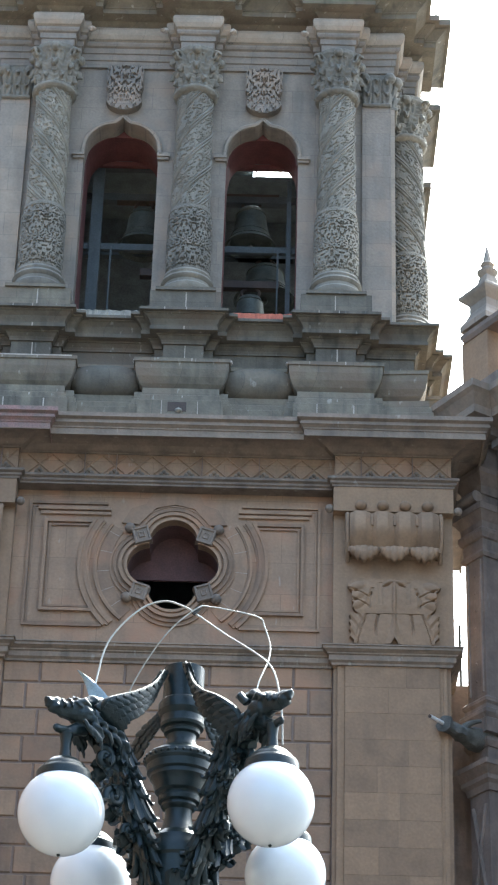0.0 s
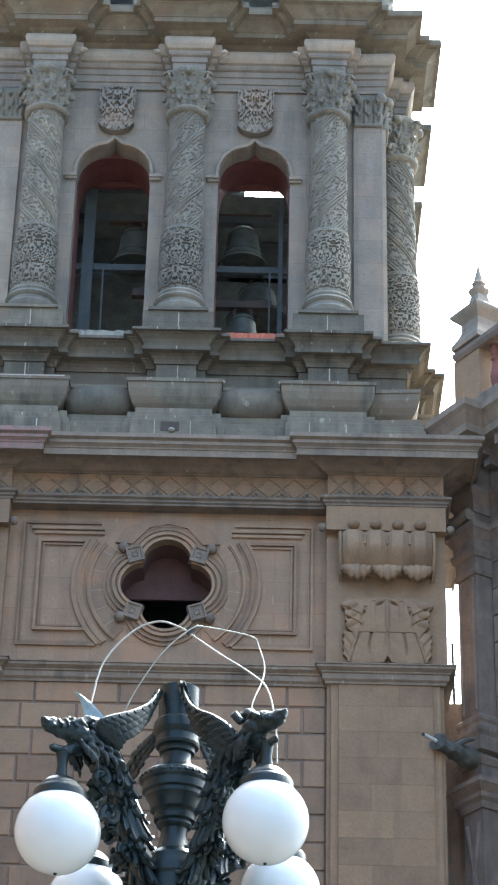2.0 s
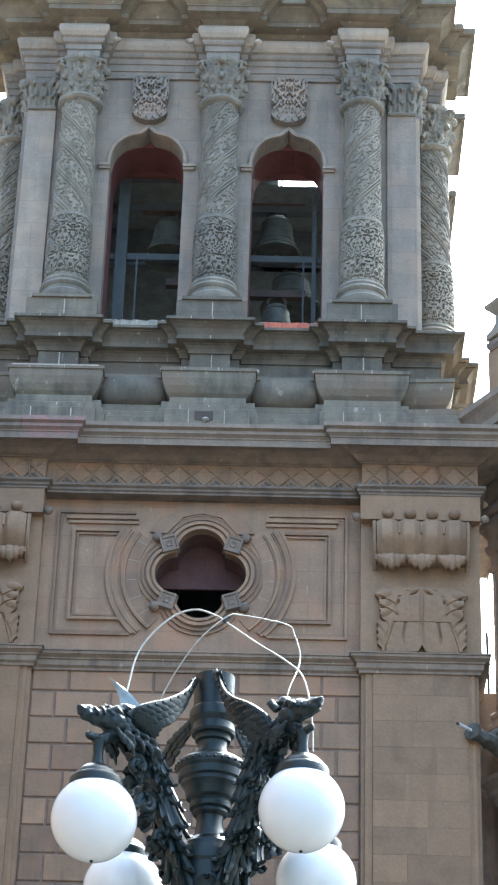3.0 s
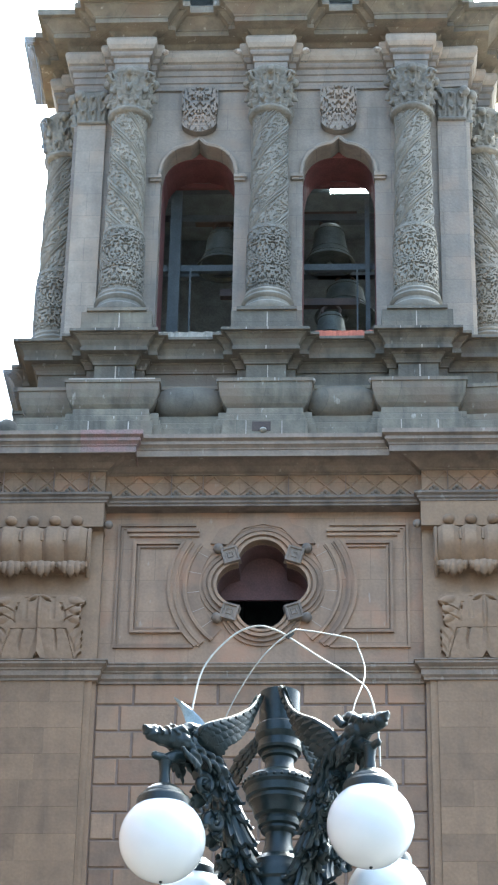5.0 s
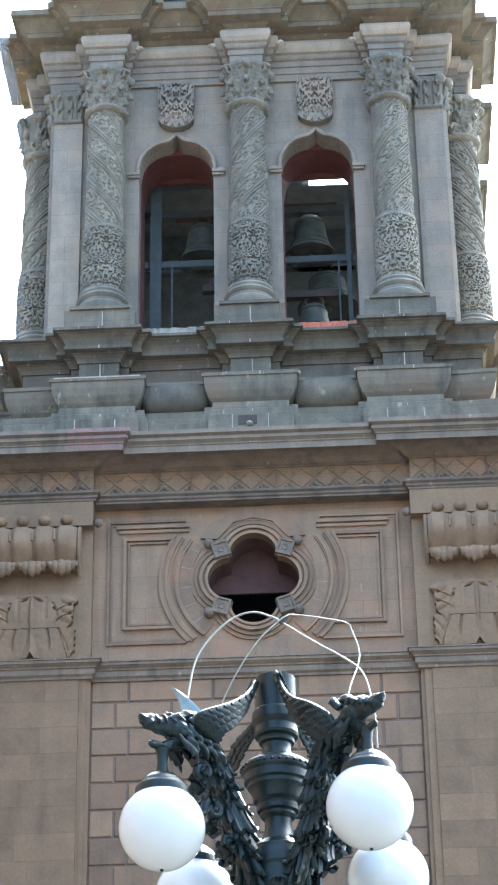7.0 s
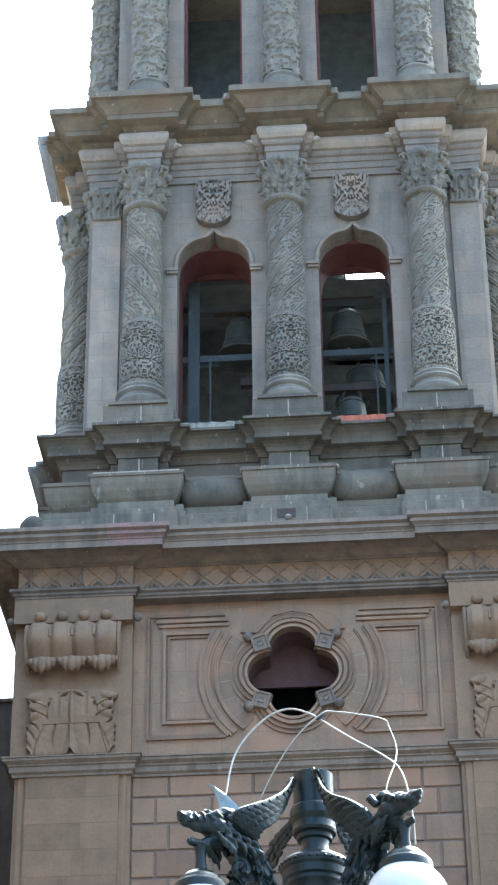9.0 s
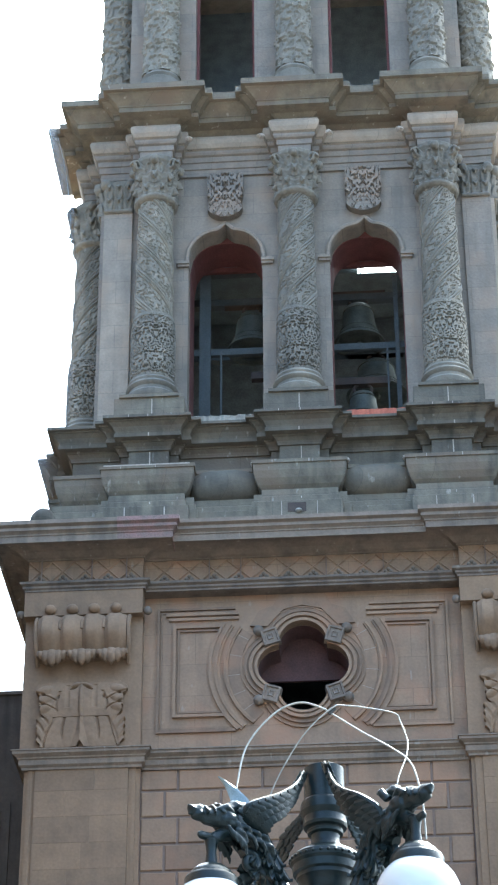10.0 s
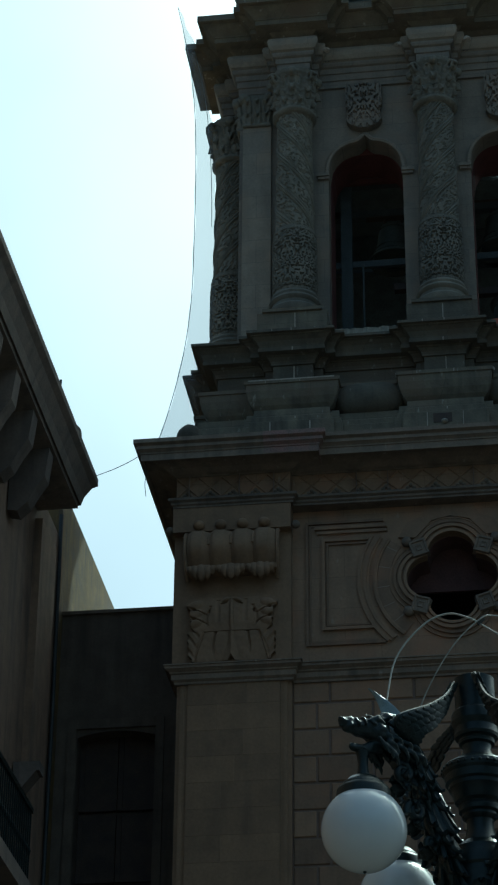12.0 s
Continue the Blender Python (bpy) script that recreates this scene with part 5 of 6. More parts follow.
sweep(bm, ((-6.62, -32.0), (-6.62, -0.75), (-12.0, -0.75)), ((-0.3, 19.62), (0.05, 19.62), (0.10, 19.70), (0.22, 19.76), (0.60, 19.80), (0.66, 19.81), (0.66, 19.90), (0.70, 19.88), (0.74, 20.05), (0.84, 20.26), (0.92, 20.34), (0.92, 20.46), (0.80, 20.52), (-0.3, 20.6)), side=1.0)
part("cornice", bm, SHADE_STONE, house)
bm = bmesh.new()
sweep(bm, ((-6.62, -32.0), (-6.62, -1.55), (-12.0, -1.55)), ((-0.3, 20.59), (0.50, 20.55), (0.55, 20.62), (0.55, 20.80), (0.50, 20.84), (-0.3, 20.88)), side=1.0)
part("parapet", bm, SHADE_STONE, house)
for i in range(7):
    y = -2.1 - 1.15 * i
    bm = bmesh.new()
    v0 = []
    for (x, z) in ((-6.60, 18.75), (-6.45, 18.72), (-6.30, 18.86), (-6.18, 19.10), (-6.05, 19.30), (-6.0, 19.79), (-6.60, 19.79)):
        v0.append((x, z))
    a = [bm.verts.new((x, y, z)) for x, z in v0]
    b = [bm.verts.new((x, y + 0.30, z)) for x, z in v0]
    bm.faces.new(a)
    bm.faces.new(b[::-1])
    for j in range(len(a)):
        bm.faces.new((a[j], a[(j + 1) % len(a)], b[(j + 1) % len(a)], b[j]))
    part("bracket", bm, SHADE_STONE, house)
for y0, y1 in ((-0.2, 0.9), (-3.6, -2.6)):
    bm = bmesh.new()
    box(bm, -6.62, -6.50, y0, y1, 0, 19.61)
    part("pilaster", bm, HOUSEWALL, house)
bm = bmesh.new()
sphere(bm, (-5.92, -1.05, 20.62), 0.18, 16, 10, 1.1)
box(bm, -6.3, -5.86, -1.16, -0.75, 20.40, 20.60)
part("corner_knob", bm, SHADE_STONE, house, smooth=True)
bm = bmesh.new()
tube(bm, [(-6.58, 1.52, 10), (-6.575, 1.52, 17.0), (-6.60, 1.53, 20.6)], 0.035, 8)
part("downpipe", bm, DARKCABLE, house)
bm = bmesh.new()
tube(bm, [(-5.98, -1.75, 20.8), (-5.96, -1.75, 21.22)], 0.02, 6)
part("roof_stub", bm, DARKCABLE, house)
bm = bmesh.new()
box(bm, -6.6, -6.2, -0.75, -0.45, 15.05, 15.2)
v = [bm.verts.new(p) for p in ((-6.6, -0.75, 14.6), (-6.6, -0.45, 14.6), (-6.6, -0.45, 15.049), (-6.6, -0.75, 15.049), (-6.25, -0.75, 15.049), (-6.25, -0.45, 15.049))]
for f in ((0, 1, 2, 3), (0, 4, 5, 1), (0, 3, 4), (1, 5, 2)):
    bm.faces.new([v[j] for j in f])
part("wall_bracket", bm, SHADE_STONE, house)
balcony = new("balcony")
balcony.parent = house
balcony["label"] = "dark balcony with iron railing"
bm = bmesh.new()
box(bm, -6.62, -5.78, -14.0, -2.6, 12.35, 12.60)
part("slab", bm, SHADE_STONE, balcony)
bm = bmesh.new()
box(bm, -5.86, -5.80, -14.0, -2.62, 13.62, 13.70)
box(bm, -6.6, -5.861, -2.68, -2.62, 13.62, 13.70)
part("handrail", bm, IRON, balcony)
bm = bmesh.new()
lathe(bm, ((0.014, 12.6), (0.014, 13.0), (0.03, 13.06), (0.014, 13.12), (0.014, 13.64)), 6)
BAR = finish(bm, "railing_bar", IRON)
for i in range(60):
    shared("railing_bar", BAR, balcony, -5.83, -2.66 - 0.12 * i, 0)
for i in range(6):
    shared("railing_bar", BAR, balcony, -5.95 - 0.12 * i, -2.65, 0)

# thin line from the house to the tower's cornice
line = thing("overhead_cable", "thin dark cable strung between house and tower", "cable")
bm = bmesh.new()
tube(bm, spline([(-5.73, 0.1, 20.50), (-5.4, -0.2, 20.42), (-5.05, -0.55, 20.35), (-4.83, -0.80, 20.31)], 5), 0.006, 6)
part("wire", bm, DARKCABLE, line)
bm = bmesh.new()
tube(bm, spline([(-4.76, -0.72, 20.24), (-4.74, -0.70, 20.05), (-4.76, -0.70, 19.85), (-4.74, -0.69, 19.62)], 4), 0.005, 5)
part("loose_end", bm, DARKCABLE, line)

# dry stalks in the joint between the old wall and the tower
weeds = thing("dry_weeds", "thin dry weed stalks growing on the old wall's top", "weeds", at=(-4.50, 2.2, 18.985))
for i in range(7):
    bm = bmesh.new()
    h, lean = 0.25 + 0.055 * i, 0.03 * (i - 3)
    tube(bm, spline([(0.03 * (i - 3), 0, 0), (0.03 * (i - 3) + lean * 0.6, 0.02, h * 0.5), (0.03 * (i - 3) + lean * 1.5, 0.03, h)], 4), [0.006 - 0.0005 * k for k in range(9)], 5)
    sphere(bm, (0.03 * (i - 3) + lean * 1.5, 0.03, h), 0.016, 6, 5, 1.6)
    part("stalk", bm, BARK, weeds)

# bird net hung beside the tower
net = thing("bird_net", "sagging grey bird net hung from the tower's cornice", "net")
EDGE = spline([(-4.52, -0.3, 29.9), (-4.29, -0.3, 28.63), (-4.17, -0.3, 27.48), (-4.13, -0.3, 26.25), (-4.13, -0.3, 24.82), (-4.16, -0.3, 23.45), (-4.29, -0.35, 22.24), (-4.55, -0.5, 20.90), (-4.70, -0.6, 20.56)], 10)
bm = bmesh.new()
tube(bm, EDGE, 0.006, 6)
part("edge_rope", bm, NET, net)
bm = bmesh.new()
rows = []
for i, p in enumerate(EDGE):
    rows.append([bm.verts.new(p + Vector((0.012 * k + 0.02 * math.sin(0.7 * i + k), 0.15 * k, 0.02 * k))) for k in range(11)])
for a, b in zip(rows, rows[1:]):
    for k in range(10):
        bm.faces.new((a[k], a[k + 1], b[k + 1], b[k]))
part("netting", bm, GAUZE, net, "fine see-through netting", True)
bm = bmesh.new()
tube(bm, [p + Vector((0.10, 1.2, 0.1 * math.sin(0.2 * i))) for i, p in enumerate(EDGE[:34])], 0.006, 6)
part("inner_rope", bm, NET, net)

# ---------------------------------------------------------------- street lamp with four griffins
PX, PY = 1.04, -22.0
lampost = thing("street_lamp", "black-green cast iron street lamp with griffins and white globes", "street lamp", at=(PX, PY, 0))


def zz(y):
    """Height over the ground from a mark on the post's drawing, 369 marks to the metre."""
    return 6.58 - (y - 1178) / 352.0


bm = bmesh.new()
marks = ((37, 1187), (39, 1188), (39, 1232), (40, 1248), (45, 1252), (47, 1257), (47, 1270), (44, 1276), (41, 1280), (42, 1290), (43, 1294), (41, 1299), (34, 1301), (33, 1303), (35, 1305), (34, 1310), (28, 1313), (27, 1319), (28, 1326), (33, 1335), (50, 1343), (62, 1350), (67, 1354), (69, 1360), (68, 1366), (64, 1371), (63, 1384), (57, 1387), (57, 1394), (53, 1398), (50, 1405), (48, 1412), (46, 1417), (39, 1421), (38, 1423), (40, 1428), (39, 1435), (33, 1438), (34, 1443), (32, 1446), (26, 1450), (25, 1456), (26, 1466), (29, 1477), (35, 1489), (45, 1496), (51, 1502), (52, 1509), (55, 1516), (57, 1524), (57, 1535), (53, 1540), (52, 1600), (50, 1640), (58, 1660), (58, 1680), (44, 1700), (46, 2100), (60, 2120), (64, 2160), (64, 2300), (90, 2330), (96, 2420))
lathe(bm, [(r / 388.0, zz(y)) for r, y in marks][::-1] + [], 40)
post = part("post", bm, IRON, lampost, smooth="crisp")
bm = bmesh.new()
lathe(bm, ((0.42, 0.0), (0.42, 0.18), (0.36, 0.24), (0.34, 0.6), (0.40, 0.66), (0.30, 0.8), (0.24, 1.2), (0.26, 1.6), (0.22, 1.7), (0.20, 2.0), (0.235, 2.4), (0.235, zz(2418)), (0.20, zz(2415))), 28)
part("pedestal", bm, IRON, lampost, smooth=True)
# beaded lip and upright leaves round the post's drum
for i in range(30):
    a = 2 * math.pi * i / 30
    bm = bmesh.new()
    sphere(bm, (0.176 * math.cos(a), 0.176 * math.sin(a), zz(1360)), 0.009, 8, 6)
    part("bead", bm, IRON, post, smooth=True)
for i in range(8):
    a = 2 * math.pi * i / 8
    o = Vector((math.cos(a), math.sin(a), 0))
    bm = bmesh.new()
    leaf_shape(bm, o * 0.135 + Vector((0, 0, zz(1612))), o, (0, 0, 1), 0.16, 0.09, 0.5, 0.012, 8, 4)
    part("post_leaf", bm, IRON, post, smooth=True)


def feather(bm, a, b, w, side, th=0.006):
    """A flat feather from a to b, w wide, its blade in the plane of side."""
    a, b, side = Vector(a), Vector(b), Vector(side).normalized()
    d = (b - a).normalized()
    n = d.cross(side).normalized() * th
    rows = []
    for t, k in ((0, 0.55), (0.3, 0.95), (0.65, 1.0), (0.88, 0.75), (1.0, 0.15)):
        c = a.lerp(b, t)
        rows.append([bm.verts.new(c + side * w * 0.5 * k + n * 0.2), bm.verts.new(c + n), bm.verts.new(c - side * w * 0.5 * k + n * 0.2), bm.verts.new(c - n)])
    for p, q in zip(rows, rows[1:]):
        for j in range(4):
            bm.faces.new((p[j], p[(j + 1) % 4], q[(j + 1) % 4], q[j]))
    bm.faces.new(rows[0])
    bm.faces.new(rows[-1][::-1])


def scroll(bm, cx, cy, cz, r0, turns, dirn, thick, start=0.0):
    """A spiral stem in the plane of the griffin, with a boss in its eye."""
    pts = []
    for i in range(22):
        a = start + i / 21 * turns * 2 * math.pi
        rr = r0 * (1 - 0.72 * i / 21)
        pts.append((cx + dirn * rr * math.cos(a), cy * (1 + 0.5 * i / 21), cz + rr * math.sin(a)))
    tube(bm, pts, [thick * (1 - 0.45 * i / 21) for i in range(22)], 8)
    sphere(bm, (cx, cy * 1.5, cz), r0 * 0.36, 10, 7)


def griffin_mesh():
    """One griffin that faces outwards along +x: scrolled tail on the post, arched neck, beaked head."""
    bm = bmesh.new()
    path = spline([(0.11, 0, 5.22), (0.15, 0, 5.42), (0.215, 0, 5.60), (0.285, 0, 5.75), (0.33, 0, 5.88), (0.36, 0, 5.99), (0.395, 0, 6.065), (0.45, 0, 6.10), (0.52, 0, 6.115), (0.60, 0, 6.13)], 5)
    n = len(path)
    rad = [0.018 + 0.034 * math.sin(math.pi * min(1, 0.04 + 0.72 * i / n)) ** 1.3 for i in range(n)]
    tube(bm, path, rad, 12, 0.9)
    # skull with heavy brow, blunt hooked upper jaw, open mouth, shorter lower jaw
    sphere(bm, (0.60, 0, 6.145), 0.068, 14, 10, 0.85)
    up = spline([(0.60, 0, 6.16), (0.67, 0, 6.155), (0.73, 0, 6.148), (0.785, 0, 6.160)], 3)
    tube(bm, up, [0.060, 0.058, 0.055, 0.052, 0.048, 0.044, 0.041, 0.040, 0.042, 0.034], 10, 0.80)
    tube(bm, [(0.775, 0, 6.165), (0.805, 0, 6.165), (0.808, 0, 6.135)], [0.030, 0.026, 0.010], 8)
    low = spline([(0.59, 0, 6.09), (0.65, 0, 6.060), (0.71, 0, 6.045), (0.765, 0, 6.052)], 3)
    tube(bm, low, [0.044, 0.038, 0.033, 0.029, 0.026, 0.024, 0.023, 0.022, 0.020, 0.012], 10, 0.85)
    # folds across the snout, knobs along the brow
    for x, z, r in ((0.655, 6.165, 0.052), (0.695, 6.155, 0.049), (0.735, 6.143, 0.044)):
        tube(bm, [(x, r * math.cos(a), z + r * math.sin(a)) for a in (0.0, 0.4, 0.8, 1.2, 1.57, 1.94, 2.34, 2.74, 3.14)], 0.009, 6)
    # crest that stands up behind the brow
    tube(bm, [(0.60, 0, 6.205), (0.55, 0, 6.235), (0.495, 0, 6.245)], [0.026, 0.036, 0.026], 8)
    for s in (-1, 1):
        tube(bm, [(0.59, s * 0.045, 6.185), (0.63, s * 0.05, 6.20), (0.67, s * 0.04, 6.185)], [0.012, 0.020, 0.010], 8)
        sphere(bm, (0.645, s * 0.047, 6.172), 0.013, 8, 6)
        sphere(bm, (0.765, s * 0.026, 6.145), 0.014, 8, 6)
        tube(bm, [(0.55, s * 0.045, 6.185), (0.52, s * 0.065, 6.225), (0.485, s * 0.06, 6.235)], [0.022, 0.020, 0.008], 8)
        # mane: locks that fall back and down from cheek and neck
        for row in range(2):
            for k in range(4):
                x0, z0 = 0.60 - 0.055 * k - 0.02 * row, 6.145 - 0.010 * k - 0.045 * row
                c = Vector((x0, s * (0.046 + 0.008 * row), z0))
                tube(bm, [c, c + Vector((-0.03, s * 0.016, -0.022)), c + Vector((-0.055, s * 0.010, -0.055)), c + Vector((-0.055, s * 0.004, -0.08))], [0.011, 0.015, 0.012, 0.004], 8)
        # cheek frill
        for k in range(3):
            tube(bm, [(0.63 - 0.02 * k, s * 0.055, 6.10 - 0.012 * k), (0.60 - 0.03 * k, s * 0.07, 6.06 - 0.018 * k), (0.585 - 0.03 * k, s * 0.072, 6.02 - 0.022 * k)], [0.012, 0.013, 0.004], 8)
    # breast feathers below the neck
    for k in range(7):
        t = int((0.42 + 0.05 * k) * n)
        p = path[t]
        for s in (-1.1, -0.37, 0.37, 1.1):
            s += 0.3 * (k % 2) - 0.15
            o = Vector((math.cos(s) * 0.85, math.sin(s), -0.2)) * rad[t] * 0.98
            tube(bm, [p + o + Vector((0.01, 0, 0.025)), p + o * 1.10 + Vector((-0.004, 0, -0.01)), p + o * 1.08 + Vector((-0.022, 0, -0.04)), p + o * 1.1 + Vector((-0.026, 0, -0.06))], [0.008, 0.013, 0.011, 0.004], 8)
    pieces = []

    def piece(kind, make, *args):
        pb = bmesh.new()
        make(pb, *args)
        pieces.append((kind, finish(pb, kind, IRON, "round")))
    # leafy scrolls before the breast
    piece("scroll", scroll, 0.475, 0.02, 5.965, 0.054, 1.5, 1, 0.026, 0.6)
    piece("scroll", scroll, 0.405, 0.02, 5.785, 0.050, 1.5, 1, 0.024, -0.4)
    piece("scroll", scroll, 0.315, 0.02, 5.645, 0.032, 1.3, 1, 0.016, -0.6)
    for x0, z0, x1, z1 in ((0.36, 5.93, 0.45, 6.00), (0.33, 5.82, 0.385, 5.83), (0.28, 5.70, 0.31, 5.67)):
        tube(bm, [(x0, 0, z0), ((x0 + x1) / 2, 0, (z0 + z1) / 2 - 0.02), (x1, 0, z1)], [0.024, 0.020, 0.014], 8)
    for s in (-1, 1):
        for x0, z0, dx, dz, ln in ((0.45, 5.99, 0.5, -1.0, 0.085), (0.43, 5.92, 0.9, -0.6, 0.08), (0.38, 5.84, 0.9, -0.5, 0.07), (0.37, 5.75, 0.6, -1.0, 0.075), (0.28, 5.63, 0.8, -0.6, 0.06)):
            piece("acanthus_leaf", leaf_shape, (x0, s * 0.022, z0), (0.2, s, 0.2), (dx, s * 0.25, dz), ln * 1.15, 0.062, 0.8, 0.011, 8, 3)
        # long feathers that overlap down the body to the tail
        for k in range(9):
            p = path[int((0.14 + 0.068 * k) * n)]
            for c in (-0.9, 0.0, 0.9):
                c += random.uniform(-0.25, 0.25)
                w = (0.72 + 0.38 * math.sin(math.pi * k / 8)) * random.uniform(0.8, 1.25)
                piece("acanthus_leaf", leaf_shape, p + Vector((0.028 * math.sin(c + 0.3), s * 0.034 * math.cos(c * 0.8), 0.06)), (0.5 * math.sin(c), s * 0.9, 0), (-0.30 + 0.12 * c, s * 0.05, -1), 0.215 * w, 0.046 * w, 0.42, 0.012, 8, 4)
    # tail end curls at the foot, a stay ties the body to the post
    piece("scroll", scroll, 0.18, 0.02, 5.24, 0.06, 1.3, 1, 0.024, 2.2)
    tube(bm, [(0.07, 0, 5.40), (0.15, 0, 5.43)], 0.022, 8)
    return fused(bm, "griffin", IRON, 0.0055, 0.006, 30.0), pieces


def wing_mesh(lead, trail, bone=0.020):
    """A cast wing: rounded leading edge, three overlapping rows of feathers towards the trailing edge."""
    bm = bmesh.new()
    lead, trail = spline(lead, 6), spline(trail, 6)
    m = min(len(lead), len(trail))
    tube(bm, lead, [bone * (1 - 0.62 * i / m) for i in range(len(lead))], 8)
    for i in range(m - 1):
        a0, a1, b0, b1 = lead[i], lead[i + 1], trail[i], trail[i + 1]
        bm.faces.new([bm.verts.new(v) for v in (a0, a1, a1.lerp(b1, 0.72), a0.lerp(b0, 0.72))])
    for row, (f0, f1, step, w) in enumerate(((0.34, 1.06, 3, 0.050), (0.14, 0.70, 3, 0.044), (0.0, 0.38, 3, 0.036))):
        for i in range(row % 2, m - 3, step):
            j = min(m - 1, i + 6 - row)
            a = lead[i].lerp(trail[i], f0)
            b = lead[j].lerp(trail[j], f1 * (1.0 if (i // 2) % 2 else 0.96))
            nrm = (lead[j] - lead[i]).cross(trail[i] - lead[i])
            if nrm.length < 1e-6:
                continue
            nrm.normalize()
            for up in (1, -1):
                off = nrm * up * (0.004 + 0.006 * row)
                feather(bm, a + off, b + off, w, (b - a).cross(nrm), 0.006)
    return finish(bm, "wing", IRON, True)


GRIFFIN, ORNAMENT = griffin_mesh()
WING_FRONT = wing_mesh([(0.515, -0.06, 6.11), (0.50, -0.085, 6.16), (0.43, -0.125, 6.225), (0.33, -0.14, 6.285), (0.24, -0.125, 6.36), (0.17, -0.10, 6.445), (0.105, -0.078, 6.535)],
                       [(0.44, -0.06, 6.02), (0.41, -0.08, 6.06), (0.37, -0.11, 6.11), (0.30, -0.115, 6.185), (0.235, -0.105, 6.27), (0.185, -0.09, 6.36), (0.115, -0.078, 6.52)])
WING_BROAD = wing_mesh([(0.525, 0.050, 6.184), (0.533, 0.070, 6.198), (0.522, 0.090, 6.224), (0.453, 0.100, 6.262), (0.357, 0.090, 6.314), (0.250, 0.060, 6.390), (0.179, 0.030, 6.459), (0.117, -0.010, 6.538)], [(0.423, 0.030, 6.098), (0.411, 0.050, 6.100), (0.395, 0.070, 6.133), (0.359, 0.080, 6.183), (0.296, 0.070, 6.239), (0.235, 0.050, 6.311), (0.182, 0.020, 6.388), (0.121, -0.010, 6.520)])
bm = bmesh.new()
# a wing that stands up: a hollow leaf-shaped blade with a hooked tip
across = Vector((-0.766, 0.643, 0))
rows = []
for i, (p, w) in enumerate(zip(spline([(0.46, -0.05, 6.13), (0.475, -0.06, 6.22), (0.49, -0.08, 6.30), (0.515, -0.09, 6.37), (0.555, -0.10, 6.43)], 5), [0.040, 0.046, 0.051, 0.055, 0.058, 0.060, 0.061, 0.061, 0.060, 0.058, 0.055, 0.051, 0.047, 0.042, 0.037, 0.032, 0.027, 0.021, 0.015, 0.010, 0.004])):
    p = p + across * (0.040 - 0.085 * max(0.0, i / 20 - 0.25) ** 1.5)
    w *= 0.85
    rows.append([bm.verts.new(p + across * w * a + Vector((0.643, 0.766, 0)) * (b * 0.010 + 0.25 * w * a * a)) for a, b in ((-1, 0), (-0.6, 1), (0, 1), (0.6, 1), (1, 0), (0.6, -1), (0, -1), (-0.6, -1))])
for a, b in zip(rows, rows[1:]):
    for q in range(8):
        bm.faces.new((a[q], a[(q + 1) % 8], b[(q + 1) % 8], b[q]))
bm.faces.new(rows[0])
bm.faces.new(rows[-1][::-1])
# the blade's pale colour stands for sky reflected on black iron
WING_BENT = finish(bm, "wing", SKY_SHEEN_IRON, "round")
WING_LOW = wing_mesh([(0.36, 0.03, 6.22), (0.30, 0.04, 6.30), (0.22, 0.03, 6.345), (0.17, 0.02, 6.37), (0.13, 0.01, 6.40)],
                     [(0.31, 0.03, 6.14), (0.25, 0.04, 6.21), (0.19, 0.03, 6.28), (0.15, 0.02, 6.32), (0.125, 0.01, 6.37)], 0.014)
bm = bmesh.new()
lathe(bm, ((0.118, 5.80), (0.128, 5.805), (0.128, 5.845), (0.120, 5.86), (0.105, 5.868), (0.098, 5.885), (0.085, 5.895), (0.07, 5.91), (0.045, 5.915), (0.030, 5.93), (0.024, 5.98), (0.028, 6.02), (0.034, 6.045), (0.02, 6.06)), 32)
HOLDER = finish(bm, "globe_holder", IRON, True)
bm = bmesh.new()
sphere(bm, (0, 0, 5.655), 0.202, 48, 32)
GLOBE = finish(bm, "globe", OPAL, True)
bm = bmesh.new()
sphere(bm, (0, 0, 5.451), 0.009, 8, 6)
KNOB = finish(bm, "drain_plug", IRON, True)
for k in range(4):
    a = 45 + 90 * k - 5.0
    gx, gy = 0.686 * math.cos(radians(a)), 0.686 * math.sin(radians(a))
    sag = -0.036 if gx < 0 else 0.004
    arm = shared("griffin", GRIFFIN, lampost, 0, 0, sag * 0.6, a)
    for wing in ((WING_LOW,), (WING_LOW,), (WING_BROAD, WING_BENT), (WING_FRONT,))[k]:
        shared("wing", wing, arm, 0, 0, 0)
    for kind, me in ORNAMENT:
        shared(kind, me, arm, 0, 0, 0)
    shared("globe_holder", HOLDER, lampost, gx, gy, sag)
    g = shared("globe", GLOBE, lampost, gx, gy, sag)
    g["label"] = "white opal glass globe"
    shared("drain_plug", KNOB, g, 0, 0, 0)

# loose cable looped over the lamp's head
cable = thing("loose_cable", "off-white cable looped over the street lamp's griffins", "cable")
bm = bmesh.new()
tube(bm, spline([(0.58, -22.30, 6.22), (0.60, -22.1, 6.38), (0.65, -22.0, 6.69), (0.79, -22.0, 6.87), (0.92, -22.0, 6.93), (1.03, -22.0, 6.90), (1.09, -22.0, 6.86), (1.24, -22.05, 6.73), (1.40, -22.15, 6.58), (1.48, -22.25, 6.45), (1.52, -22.36, 6.22), (1.53, -22.4, 6.0)], 6), 0.005, 8)
part("front_loop", bm, CABLE, cable)
bm = bmesh.new()
